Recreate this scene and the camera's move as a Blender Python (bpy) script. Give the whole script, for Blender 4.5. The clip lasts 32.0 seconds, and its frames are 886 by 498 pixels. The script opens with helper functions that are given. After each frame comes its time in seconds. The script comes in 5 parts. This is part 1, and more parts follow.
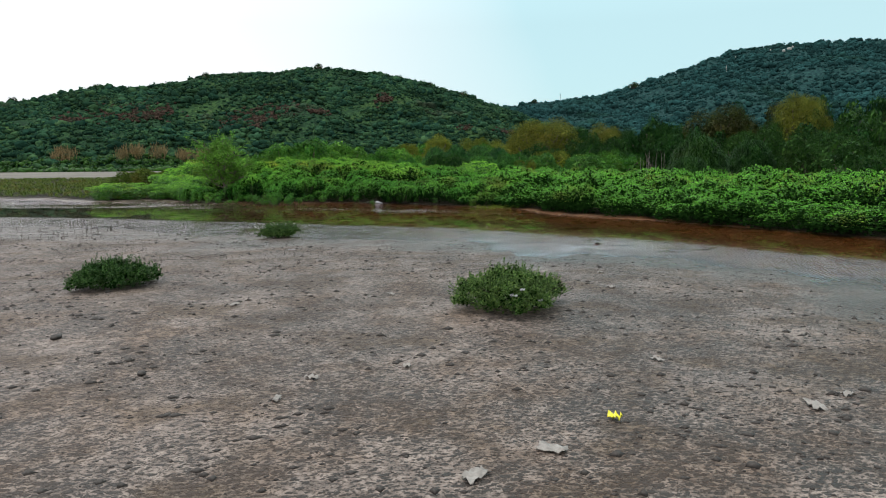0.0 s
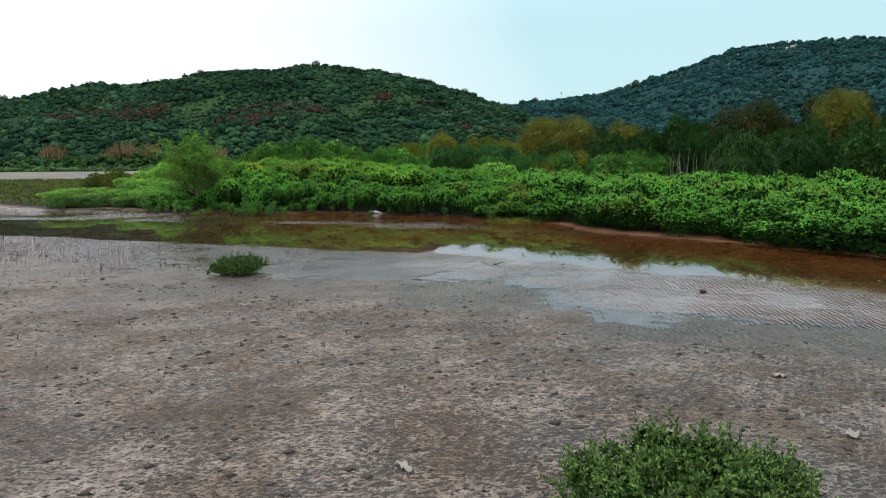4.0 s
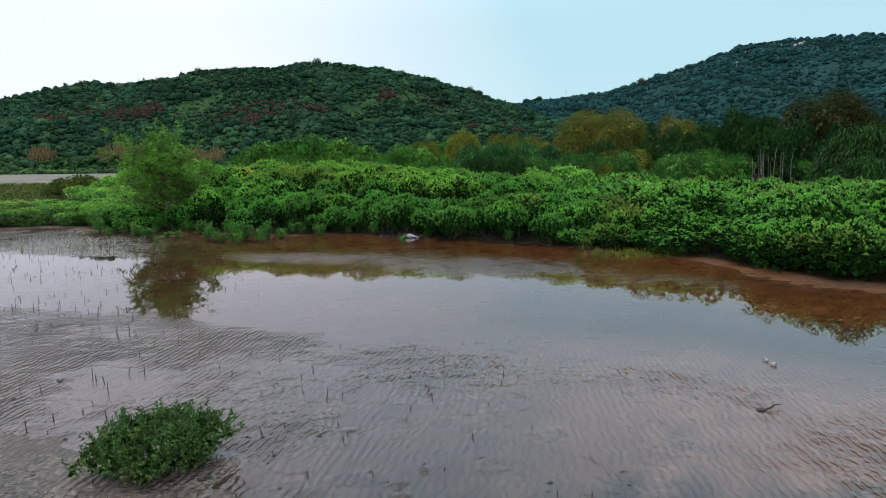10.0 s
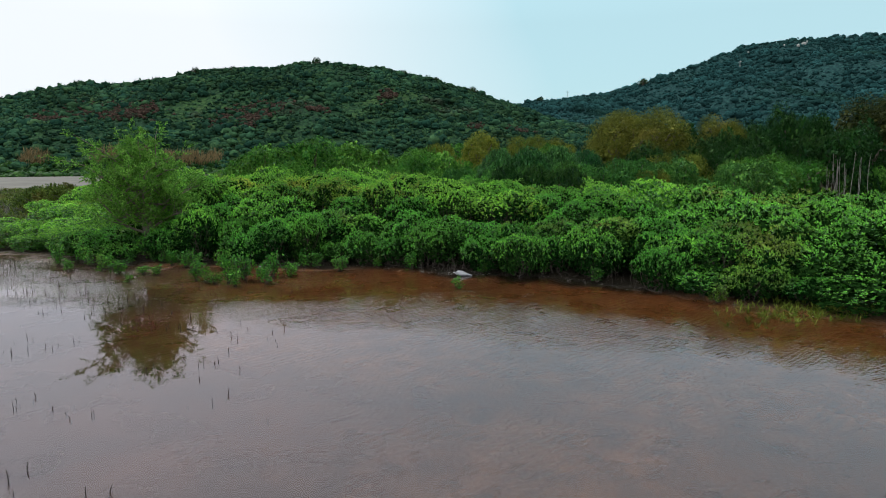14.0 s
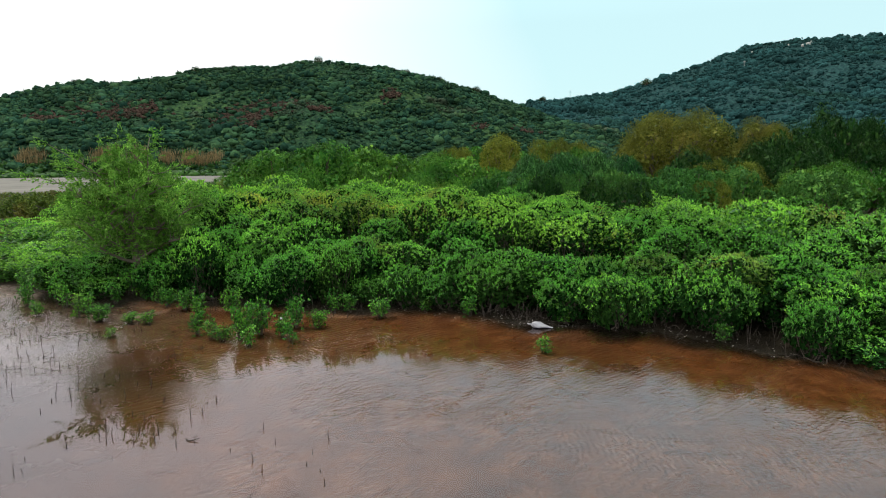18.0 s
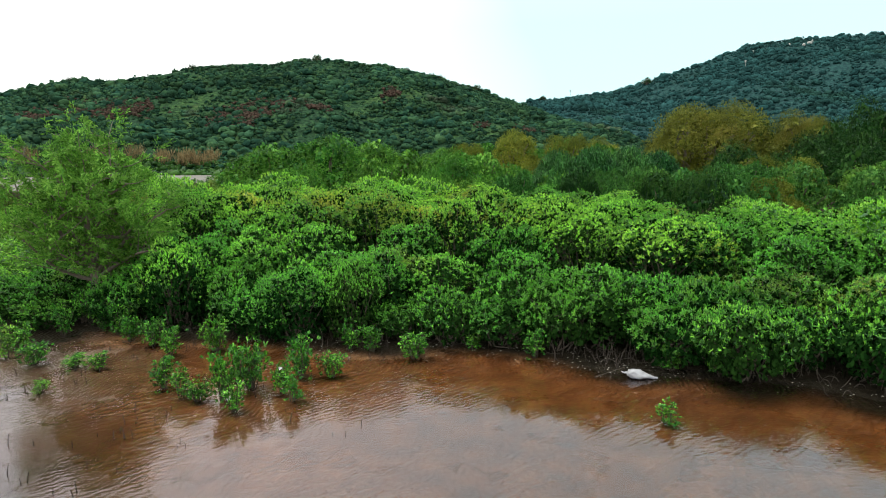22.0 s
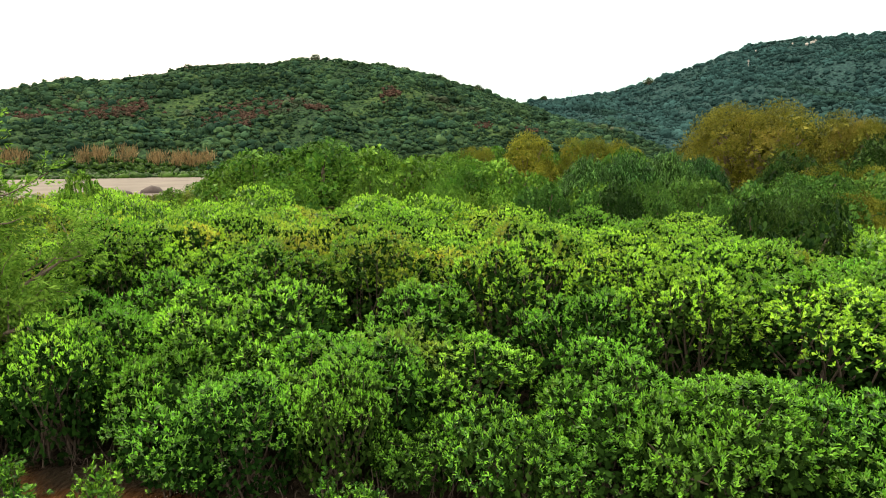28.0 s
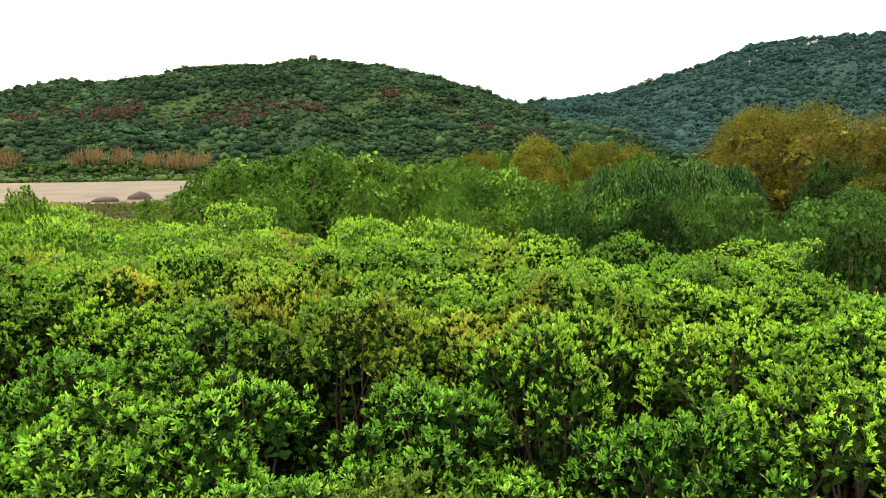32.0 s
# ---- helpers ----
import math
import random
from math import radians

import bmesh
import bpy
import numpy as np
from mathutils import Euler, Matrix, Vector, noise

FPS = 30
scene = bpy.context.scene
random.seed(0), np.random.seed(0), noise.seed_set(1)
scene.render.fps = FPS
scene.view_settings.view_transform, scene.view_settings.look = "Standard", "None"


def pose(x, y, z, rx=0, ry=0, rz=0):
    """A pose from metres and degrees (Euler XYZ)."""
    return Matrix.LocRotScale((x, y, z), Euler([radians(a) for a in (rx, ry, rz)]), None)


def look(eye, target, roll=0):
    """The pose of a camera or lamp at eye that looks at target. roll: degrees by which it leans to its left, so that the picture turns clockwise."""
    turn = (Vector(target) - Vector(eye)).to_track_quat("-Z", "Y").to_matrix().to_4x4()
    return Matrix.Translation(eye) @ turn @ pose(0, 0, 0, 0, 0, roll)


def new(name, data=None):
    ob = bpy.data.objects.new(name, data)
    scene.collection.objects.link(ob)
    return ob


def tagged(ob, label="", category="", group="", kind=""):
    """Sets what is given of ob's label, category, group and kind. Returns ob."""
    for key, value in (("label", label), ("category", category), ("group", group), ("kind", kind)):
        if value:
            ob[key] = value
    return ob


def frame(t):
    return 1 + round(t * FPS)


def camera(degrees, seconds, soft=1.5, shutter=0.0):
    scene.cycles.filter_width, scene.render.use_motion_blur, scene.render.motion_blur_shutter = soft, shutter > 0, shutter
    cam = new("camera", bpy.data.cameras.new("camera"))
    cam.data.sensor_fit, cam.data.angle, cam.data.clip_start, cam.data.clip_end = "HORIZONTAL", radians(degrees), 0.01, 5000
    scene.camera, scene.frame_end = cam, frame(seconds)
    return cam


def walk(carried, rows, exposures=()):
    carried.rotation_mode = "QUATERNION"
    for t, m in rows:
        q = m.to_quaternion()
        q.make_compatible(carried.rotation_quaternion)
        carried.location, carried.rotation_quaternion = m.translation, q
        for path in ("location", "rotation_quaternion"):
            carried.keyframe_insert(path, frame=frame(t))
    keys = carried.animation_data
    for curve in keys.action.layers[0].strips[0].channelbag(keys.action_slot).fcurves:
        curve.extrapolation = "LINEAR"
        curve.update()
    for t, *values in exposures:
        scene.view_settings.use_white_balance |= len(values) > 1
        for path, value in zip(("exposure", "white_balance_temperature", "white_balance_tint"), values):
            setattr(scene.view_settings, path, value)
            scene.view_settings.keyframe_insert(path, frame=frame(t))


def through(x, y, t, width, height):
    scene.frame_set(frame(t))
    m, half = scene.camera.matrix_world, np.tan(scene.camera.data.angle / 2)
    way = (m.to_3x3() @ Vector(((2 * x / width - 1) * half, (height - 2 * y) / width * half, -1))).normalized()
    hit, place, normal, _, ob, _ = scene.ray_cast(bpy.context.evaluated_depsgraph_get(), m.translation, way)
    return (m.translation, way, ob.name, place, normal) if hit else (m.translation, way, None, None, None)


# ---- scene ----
cam = camera(70.0, 32.0, soft=1.0)
PATH = [
    (0, (1.249, 3.892, 2.513), (1.578, 5.846, 2.244), -0.5),
    (0.5, (1.332, 4.697, 2.535), (1.661, 6.651, 2.266), -0.5),
    (1, (1.41, 5.464, 2.575), (1.739, 7.418, 2.304), -0.5),
    (1.5, (1.471, 6.276, 2.594), (1.802, 8.23, 2.324), -0.5),
    (2, (1.495, 7.116, 2.622), (1.828, 9.07, 2.351), -0.5),
    (2.5, (1.588, 7.993, 2.63), (1.92, 9.946, 2.358), -0.5),
    (3, (1.667, 8.845, 2.641), (2.0, 10.798, 2.37), -0.5),
    (3.5, (1.711, 9.629, 2.668), (2.043, 11.583, 2.395), -0.5),
    (5.5, (1.561, 12.846, 2.837), (1.895, 14.799, 2.565), -0.5),
    (6, (1.521, 13.663, 2.839), (1.854, 15.617, 2.566), -0.5),
    (6.5, (1.477, 14.469, 2.846), (1.81, 16.422, 2.574), -0.6),
    (7, (1.435, 15.343, 2.804), (1.768, 17.296, 2.533), -0.5),
    (7.5, (1.391, 16.191, 2.779), (1.725, 18.144, 2.508), -0.5),
    (8, (1.347, 17.03, 2.75), (1.681, 18.983, 2.478), -0.6),
    (8.5, (1.284, 17.844, 2.732), (1.618, 19.798, 2.46), -0.6),
    (9, (1.219, 18.662, 2.721), (1.552, 20.616, 2.449), -0.6),
    (9.5, (1.153, 19.483, 2.8), (1.484, 21.437, 2.528), -0.7),
    (10, (1.08, 20.311, 2.887), (1.41, 22.265, 2.614), -0.7),
    (10.5, (1.014, 21.075, 2.908), (1.345, 23.029, 2.635), -0.6),
    (11, (0.949, 21.847, 2.927), (1.28, 23.801, 2.655), -0.7),
    (11.5, (0.863, 22.652, 2.945), (1.194, 24.605, 2.673), -0.7),
    (12, (0.748, 23.504, 2.966), (1.081, 25.458, 2.694), -0.6),
    (12.5, (0.637, 24.274, 3.037), (0.97, 26.227, 2.766), -0.6),
    (13, (0.514, 25.049, 3.113), (0.849, 27.002, 2.841), -0.6),
    (13.5, (0.386, 25.788, 3.202), (0.721, 27.741, 2.931), -0.6),
    (14, (0.268, 26.473, 3.31), (0.603, 28.426, 3.039), -0.7),
    (14.5, (0.148, 27.181, 3.414), (0.483, 29.134, 3.143), -0.7),
    (15, (0.011, 27.851, 3.501), (0.347, 29.804, 3.231), -0.6),
    (15.5, (-0.121, 28.48, 3.562), (0.215, 30.433, 3.293), -0.6),
    (17.5, (-0.579, 30.339, 3.812), (-0.242, 32.291, 3.541), -0.6),
    (18, (-0.64, 30.927, 3.791), (-0.304, 32.88, 3.519), -0.6),
    (18.5, (-0.687, 31.528, 3.767), (-0.35, 33.48, 3.495), -0.6),
    (19, (-0.739, 32.122, 3.734), (-0.401, 34.074, 3.462), -0.6),
    (19.5, (-0.781, 32.666, 3.706), (-0.444, 34.619, 3.434), -0.6),
    (20, (-0.849, 33.207, 3.677), (-0.51, 35.159, 3.404), -0.6),
    (20.5, (-0.905, 33.723, 3.65), (-0.566, 35.675, 3.377), -0.5),
    (21, (-0.942, 34.195, 3.62), (-0.602, 36.147, 3.348), -0.6),
    (21.5, (-0.978, 34.658, 3.592), (-0.638, 36.61, 3.32), -0.6),
    (22, (-0.988, 35.117, 3.574), (-0.647, 37.068, 3.302), -0.6),
    (22.5, (-0.965, 35.566, 3.548), (-0.624, 37.518, 3.276), -0.6),
    (23, (-0.957, 36.025, 3.605), (-0.616, 37.977, 3.334), -0.6),
    (23.5, (-0.948, 36.484, 3.659), (-0.607, 38.436, 3.388), -0.6),
    (24, (-0.935, 36.957, 3.661), (-0.594, 38.909, 3.39), -0.6),
    (24.5, (-0.923, 37.435, 3.656), (-0.581, 39.387, 3.385), -0.6),
    (25, (-0.898, 37.921, 3.677), (-0.557, 39.873, 3.405), -0.7),
    (25.5, (-0.855, 38.411, 3.698), (-0.514, 40.363, 3.426), -0.7),
    (27.5, (-0.688, 39.868, 3.967), (-0.345, 41.819, 3.696), -0.6),
    (28, (-0.622, 40.314, 4.005), (-0.279, 42.266, 3.733), -0.6),
    (28.5, (-0.554, 40.753, 4.069), (-0.21, 42.704, 3.797), -0.7),
    (29, (-0.494, 41.17, 4.124), (-0.149, 43.122, 3.853), -0.6),
    (29.5, (-0.425, 41.579, 4.188), (-0.081, 43.53, 3.916), -0.7),
    (30, (-0.355, 41.993, 4.259), (-0.011, 43.944, 3.988), -0.7),
    (30.5, (-0.29, 42.401, 4.336), (0.053, 44.353, 4.066), -0.7),
    (31, (-0.245, 42.845, 4.398), (0.1, 44.797, 4.128), -0.6),
    (31.5, (-0.207, 43.303, 4.429), (0.137, 45.255, 4.159), -0.6),
    (32, (-0.184, 43.77, 4.422), (0.16, 45.722, 4.152), -0.7),
]
walk(cam, [(t, look(eye, target, roll)) for t, eye, target, roll in PATH],
     [(0.0, -0.65, 6350, 8), (6.0, -0.63, 6350, 9), (8.0, -0.68, 6100, 9), (13.0, -0.82, 6000, 7), (15.0, -0.74, 6350, 8), (18.0, -0.50, 6500, 7), (23.0, -0.08, 6600, 4), (27.5, 0.2, 8200, 15), (32.0, 0.25, 8700, 17)])

# ---- world, sun ----
world = bpy.data.worlds.new("overcast_sky")
scene.world = world
world.use_nodes = True
wt = world.node_tree
wt.nodes.clear()
sky = wt.nodes.new("ShaderNodeTexSky")
sky.sky_type = "NISHITA"
sky.sun_disc = False
sky.sun_elevation = radians(66)
sky.sun_rotation = radians(309)
sky_gain = wt.nodes.new("ShaderNodeVectorMath")
sky_gain.operation = "SCALE"
sky_gain.inputs["Scale"].default_value = 0.15
wt.links.new(sky.outputs[0], sky_gain.inputs[0])
sky_at = wt.nodes.new("ShaderNodeTexCoord")
cloud_noise = wt.nodes.new("ShaderNodeTexNoise")
cloud_noise.inputs["Scale"].default_value = 1.1
cloud_noise.inputs["Detail"].default_value = 3
sky_way = wt.nodes.new("ShaderNodeVectorMath")
sky_way.operation = "DOT_PRODUCT"
sky_way.inputs[1].default_value = (0.78, 0.60, 0.18)
wt.links.new(sky_at.outputs["Generated"], sky_way.inputs[0])
wt.links.new(sky_at.outputs["Generated"], cloud_noise.inputs["Vector"])
cloud_ragged = wt.nodes.new("ShaderNodeMath")
cloud_ragged.operation = "MULTIPLY_ADD"
cloud_ragged.inputs[1].default_value = 0.5
wt.links.new(cloud_noise.outputs["Fac"], cloud_ragged.inputs[0])
wt.links.new(sky_way.outputs["Value"], cloud_ragged.inputs[2])
# thick cloud all round, thinning to blue ahead and to the side
cloud_ramp = wt.nodes.new("ShaderNodeMapRange")
cloud_ramp.inputs["From Min"].default_value = 0.75
cloud_ramp.inputs["From Max"].default_value = 1.15
cloud_ramp.inputs["To Min"].default_value = 1.0
cloud_ramp.inputs["To Max"].default_value = 0.12
wt.links.new(cloud_ragged.outputs[0], cloud_ramp.inputs["Value"])
cloud_mix = wt.nodes.new("ShaderNodeMix")
cloud_mix.data_type = "RGBA"
cloud_mix.inputs["B"].default_value = (1.66, 1.67, 1.68, 1)
wt.links.new(cloud_ramp.outputs[0], cloud_mix.inputs["Factor"])
veil = wt.nodes.new("ShaderNodeMix")
veil.data_type = "RGBA"
veil.inputs["Factor"].default_value = 0.75
veil.inputs["B"].default_value = (0.96, 1.49, 1.54, 1)
wt.links.new(sky_gain.outputs[0], veil.inputs["A"])
wt.links.new(veil.outputs["Result"], cloud_mix.inputs["A"])
# an overcast sky is brighter overhead than towards the horizon
sky_up = wt.nodes.new("ShaderNodeSeparateXYZ")
wt.links.new(sky_at.outputs["Generated"], sky_up.inputs[0])
overhead = wt.nodes.new("ShaderNodeMapRange")
overhead.inputs["From Min"].default_value = 0.2
overhead.inputs["From Max"].default_value = 0.5
overhead.inputs["To Min"].default_value = 1.0
overhead.inputs["To Max"].default_value = 1.42
wt.links.new(sky_up.outputs["Z"], overhead.inputs["Value"])
bg = wt.nodes.new("ShaderNodeBackground")
wt.links.new(overhead.outputs[0], bg.inputs["Strength"])
wt.links.new(cloud_mix.outputs["Result"], bg.inputs["Color"])
w_out = wt.nodes.new("ShaderNodeOutputWorld")
wt.links.new(bg.outputs[0], w_out.inputs[0])

sun = new("sun", bpy.data.lights.new("sun", "SUN"))
sun.data.energy = 2.8
sun.data.angle = radians(18)
sun.data.color = (1.0, 0.96, 0.9)
sun.matrix_world = look((-14.5, 11.8, 42), (0, 0, 0))


# ---- materials ----
def material(name):
    m = bpy.data.materials.new(name)
    m.use_nodes = True
    nt = m.node_tree
    bsdf = nt.nodes["Principled BSDF"]
    return m, nt, bsdf


def noise_node(nt, scale, detail=4.0, rough=0.6, where=None):
    n = nt.nodes.new("ShaderNodeTexNoise")
    n.inputs["Scale"].default_value = scale
    n.inputs["Detail"].default_value = detail
    n.inputs["Roughness"].default_value = rough
    if where is not None:
        nt.links.new(where, n.inputs["Vector"])
    return n.outputs["Fac"]


def ramp(nt, fac, stops):
    r = nt.nodes.new("ShaderNodeValToRGB")
    el = r.color_ramp.elements
    while len(el) < len(stops):
        el.new(0.5)
    for e, (p, c) in zip(el, stops):
        e.position = p
        e.color = (*c, 1)
    nt.links.new(fac, r.inputs[0])
    return r.outputs[0]


def mix(nt, fac, a, b, mode="MIX"):
    n = nt.nodes.new("ShaderNodeMix")
    n.data_type = "RGBA"
    n.blend_type = mode
    for key, v in (("Factor", fac), ("A", a), ("B", b)):
        if isinstance(v, (int, float)):
            n.inputs[key].default_value = v
        elif isinstance(v, tuple):
            n.inputs[key].default_value = (*v, 1)
        else:
            nt.links.new(v, n.inputs[key])
    return n.outputs["Result"]


def spread(nt, v, lo, hi, to_lo=0.0, to_hi=1.0):
    n = nt.nodes.new("ShaderNodeMapRange")
    for key, x in (("From Min", lo), ("From Max", hi), ("To Min", to_lo), ("To Max", to_hi)):
        n.inputs[key].default_value = x
    nt.links.new(v, n.inputs["Value"])
    return n.outputs[0]


def math_node(nt, op, a, b):
    n = nt.nodes.new("ShaderNodeMath")
    n.operation = op
    for k, v in enumerate((a, b)):
        if isinstance(v, (int, float)):
            n.inputs[k].default_value = v
        else:
            nt.links.new(v, n.inputs[k])
    return n.outputs[0]


def bump(nt, bsdf, height, strength=0.5, dist=0.02):
    b = nt.nodes.new("ShaderNodeBump")
    b.inputs["Strength"].default_value = strength
    b.inputs["Distance"].default_value = dist
    nt.links.new(height, b.inputs["Height"])
    nt.links.new(b.outputs[0], bsdf.inputs["Normal"])
    return b


def place(nt):
    return nt.nodes.new("ShaderNodeNewGeometry").outputs["Position"]


def leaf_material(name, dark, mid, light, odd, odd_at=0.62, patch=0.35, rough=0.5, through=0.14, gloss=0.07, clump=0.0, own=1.0, relief=0.0):
    """Foliage: leaf to leaf variation, clump variation and drifts of another colour across the stand."""
    m, nt, bsdf = material(name)
    geo = nt.nodes.new("ShaderNodeNewGeometry")
    obj = nt.nodes.new("ShaderNodeObjectInfo")
    col = ramp(nt, geo.outputs["Random Per Island"], [(0.0, dark), (0.5, mid), (1.0, light)])
    big = noise_node(nt, patch, 3, 0.6, geo.outputs["Position"])
    drift = spread(nt, big, odd_at, odd_at + 0.12, 0.0, 0.75)
    col = mix(nt, drift, col, odd)
    per = spread(nt, obj.outputs["Random"], 0, 1, 1 - 0.28 * own, 1 + 0.25 * own)
    if clump:
        per = math_node(nt, "MULTIPLY", per, spread(nt, noise_node(nt, clump, 3, 0.6, geo.outputs["Position"]), 0.35, 0.65, 0.6, 1.35))
    hsv = nt.nodes.new("ShaderNodeHueSaturation")
    nt.links.new(per, hsv.inputs["Value"])
    nt.links.new(spread(nt, obj.outputs["Random"], 0, 1, 0.515, 0.485), hsv.inputs["Hue"])
    nt.links.new(col, hsv.inputs["Color"])
    nt.links.new(hsv.outputs[0], bsdf.inputs["Base Color"])
    bsdf.inputs["Roughness"].default_value = rough
    bsdf.inputs["Specular IOR Level"].default_value = gloss
    if relief:
        bump(nt, bsdf, noise_node(nt, relief, 3, 0.7, geo.outputs["Position"]), 1.0, 0.5 / relief)
    tr = nt.nodes.new("ShaderNodeBsdfTranslucent")
    nt.links.new(hsv.outputs[0], tr.inputs["Color"])
    mx = nt.nodes.new("ShaderNodeMixShader")
    mx.inputs[0].default_value = through
    nt.links.new(bsdf.outputs[0], mx.inputs[1])
    nt.links.new(tr.outputs[0], mx.inputs[2])
    nt.links.new(mx.outputs[0], nt.nodes["Material Output"].inputs["Surface"])
    return m


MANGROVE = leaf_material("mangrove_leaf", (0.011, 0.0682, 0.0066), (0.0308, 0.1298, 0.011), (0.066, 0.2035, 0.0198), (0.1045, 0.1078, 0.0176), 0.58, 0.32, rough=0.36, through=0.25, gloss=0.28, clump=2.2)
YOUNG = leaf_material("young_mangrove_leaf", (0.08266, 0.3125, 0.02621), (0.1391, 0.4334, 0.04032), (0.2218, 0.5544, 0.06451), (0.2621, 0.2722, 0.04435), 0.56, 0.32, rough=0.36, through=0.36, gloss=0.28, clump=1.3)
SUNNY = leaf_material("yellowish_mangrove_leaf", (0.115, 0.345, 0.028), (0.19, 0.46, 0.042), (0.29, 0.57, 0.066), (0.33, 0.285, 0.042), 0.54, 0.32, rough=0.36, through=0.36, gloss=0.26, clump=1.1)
MUDBUSH = leaf_material("mud_bush_leaf", (0.0156, 0.0456, 0.012), (0.0516, 0.1176, 0.0264), (0.138, 0.228, 0.06), (0.12, 0.15, 0.042), 0.64, clump=5.0, gloss=0.18, through=0.2)
FEATHER = leaf_material("feathery_leaf", (0.044, 0.136, 0.0176), (0.108, 0.256, 0.0336), (0.2, 0.384, 0.064), (0.112, 0.176, 0.032), 0.6, 0.8, through=0.4, gloss=0.06, clump=1.5, own=0.0)
SHRUB = leaf_material("shrub_leaf", (0.02116, 0.08547, 0.0114), (0.05535, 0.175, 0.02035), (0.114, 0.2605, 0.03256), (0.1465, 0.1791, 0.02849), 0.57, 0.12, gloss=0.08, clump=0.7)
DARKSHRUB = leaf_material("dark_shrub_leaf", (0.0056, 0.0256, 0.0056), (0.0144, 0.0544, 0.0088), (0.0336, 0.0896, 0.016), (0.0288, 0.0576, 0.0112), 0.62, 0.2, clump=1.0)
OLIVE = leaf_material("olive_brown_leaf", (0.045, 0.060, 0.008), (0.118, 0.142, 0.020), (0.225, 0.232, 0.042), (0.155, 0.132, 0.030), 0.60, 0.3, clump=0.6, own=0.25, through=0.25)
OLIVEDARK = leaf_material("dark_olive_leaf", (0.008, 0.016, 0.0048), (0.0272, 0.0384, 0.0088), (0.06, 0.068, 0.0144), (0.044, 0.0416, 0.0112), 0.57, 0.25, clump=0.6)
YELLOWGREEN = leaf_material("yellow_green_leaf", (0.068, 0.09775, 0.01105), (0.1403, 0.1742, 0.0221), (0.221, 0.238, 0.0357), (0.1615, 0.1487, 0.0221), 0.6, 0.3, through=0.25, clump=0.7)
MARSH = leaf_material("salt_marsh_leaf", (0.0195, 0.0429, 0.00624), (0.0585, 0.101, 0.014), (0.109, 0.156, 0.0234), (0.117, 0.101, 0.0234), 0.52, 0.25)
# leaf colour darkened to stand for the shade inside crowns
SHADE_DARK_INNER = leaf_material("shade_dark_inner_leaf", (0.004, 0.014, 0.003), (0.009, 0.03, 0.006), (0.015, 0.045, 0.008), (0.012, 0.025, 0.006), 0.62, 0.3, rough=0.9, through=0.0, gloss=0.0)
REED = leaf_material("long_blade", (0.0096, 0.0464, 0.012), (0.0256, 0.1, 0.0216), (0.0576, 0.176, 0.0368), (0.04, 0.12, 0.0272), 0.62, 0.3, clump=1.2)
FRESH = leaf_material("fresh_shrub_leaf", (0.01824, 0.0722, 0.0152), (0.0494, 0.152, 0.02736), (0.1064, 0.2432, 0.04256), (0.0912, 0.1672, 0.02584), 0.6, 0.2, clump=1.0)
REDGRASS = leaf_material("tawny_plume", (0.12, 0.088, 0.042), (0.19, 0.14, 0.068), (0.27, 0.20, 0.10), (0.12, 0.105, 0.055), 0.55, 0.1)
HILLBUSH = leaf_material("hill_bush_leaf", (0.010, 0.034, 0.024), (0.019, 0.052, 0.030), (0.036, 0.080, 0.034), (0.046, 0.049, 0.032), 0.60, 0.035, rough=0.9, through=0.0, gloss=0.02, clump=0.07, relief=0.55)
DRYBUSH = leaf_material("dry_red_leaf", (0.04092, 0.02827, 0.02232), (0.0625, 0.04018, 0.03199), (0.08556, 0.05506, 0.04315), (0.02232, 0.0372, 0.02232), 0.56, 0.12, rough=0.9, through=0.0, gloss=0.02, relief=1.1)
# far leaf colour shifted to blue, distance haze mixed into the base colour
HAZED_FARBUSH = leaf_material("hazed_far_hill_leaf", (0.01565, 0.04851, 0.04695), (0.02113, 0.0626, 0.06182), (0.02739, 0.07433, 0.07199), (0.01878, 0.05008, 0.03599), 0.54, 0.012, rough=0.9, through=0.0, gloss=0.0, clump=0.05, relief=0.3)


def bark_material(name, a, b):
    m, nt, bsdf = material(name)
    p = place(nt)
    col = ramp(nt, noise_node(nt, 18, 5, 0.7, p), [(0.25, a), (0.75, b)])
    nt.links.new(col, bsdf.inputs["Base Color"])
    bsdf.inputs["Roughness"].default_value = 0.85
    bump(nt, bsdf, noise_node(nt, 60, 4, 0.7, p), 0.5, 0.01)
    return m


BARK = bark_material("grey_brown_bark", (0.06, 0.045, 0.035), (0.17, 0.14, 0.11))
STEM = bark_material("mangrove_stem", (0.02, 0.015, 0.011), (0.075, 0.058, 0.042))
ROOT = bark_material("breathing_root", (0.02, 0.016, 0.012), (0.06, 0.045, 0.035))


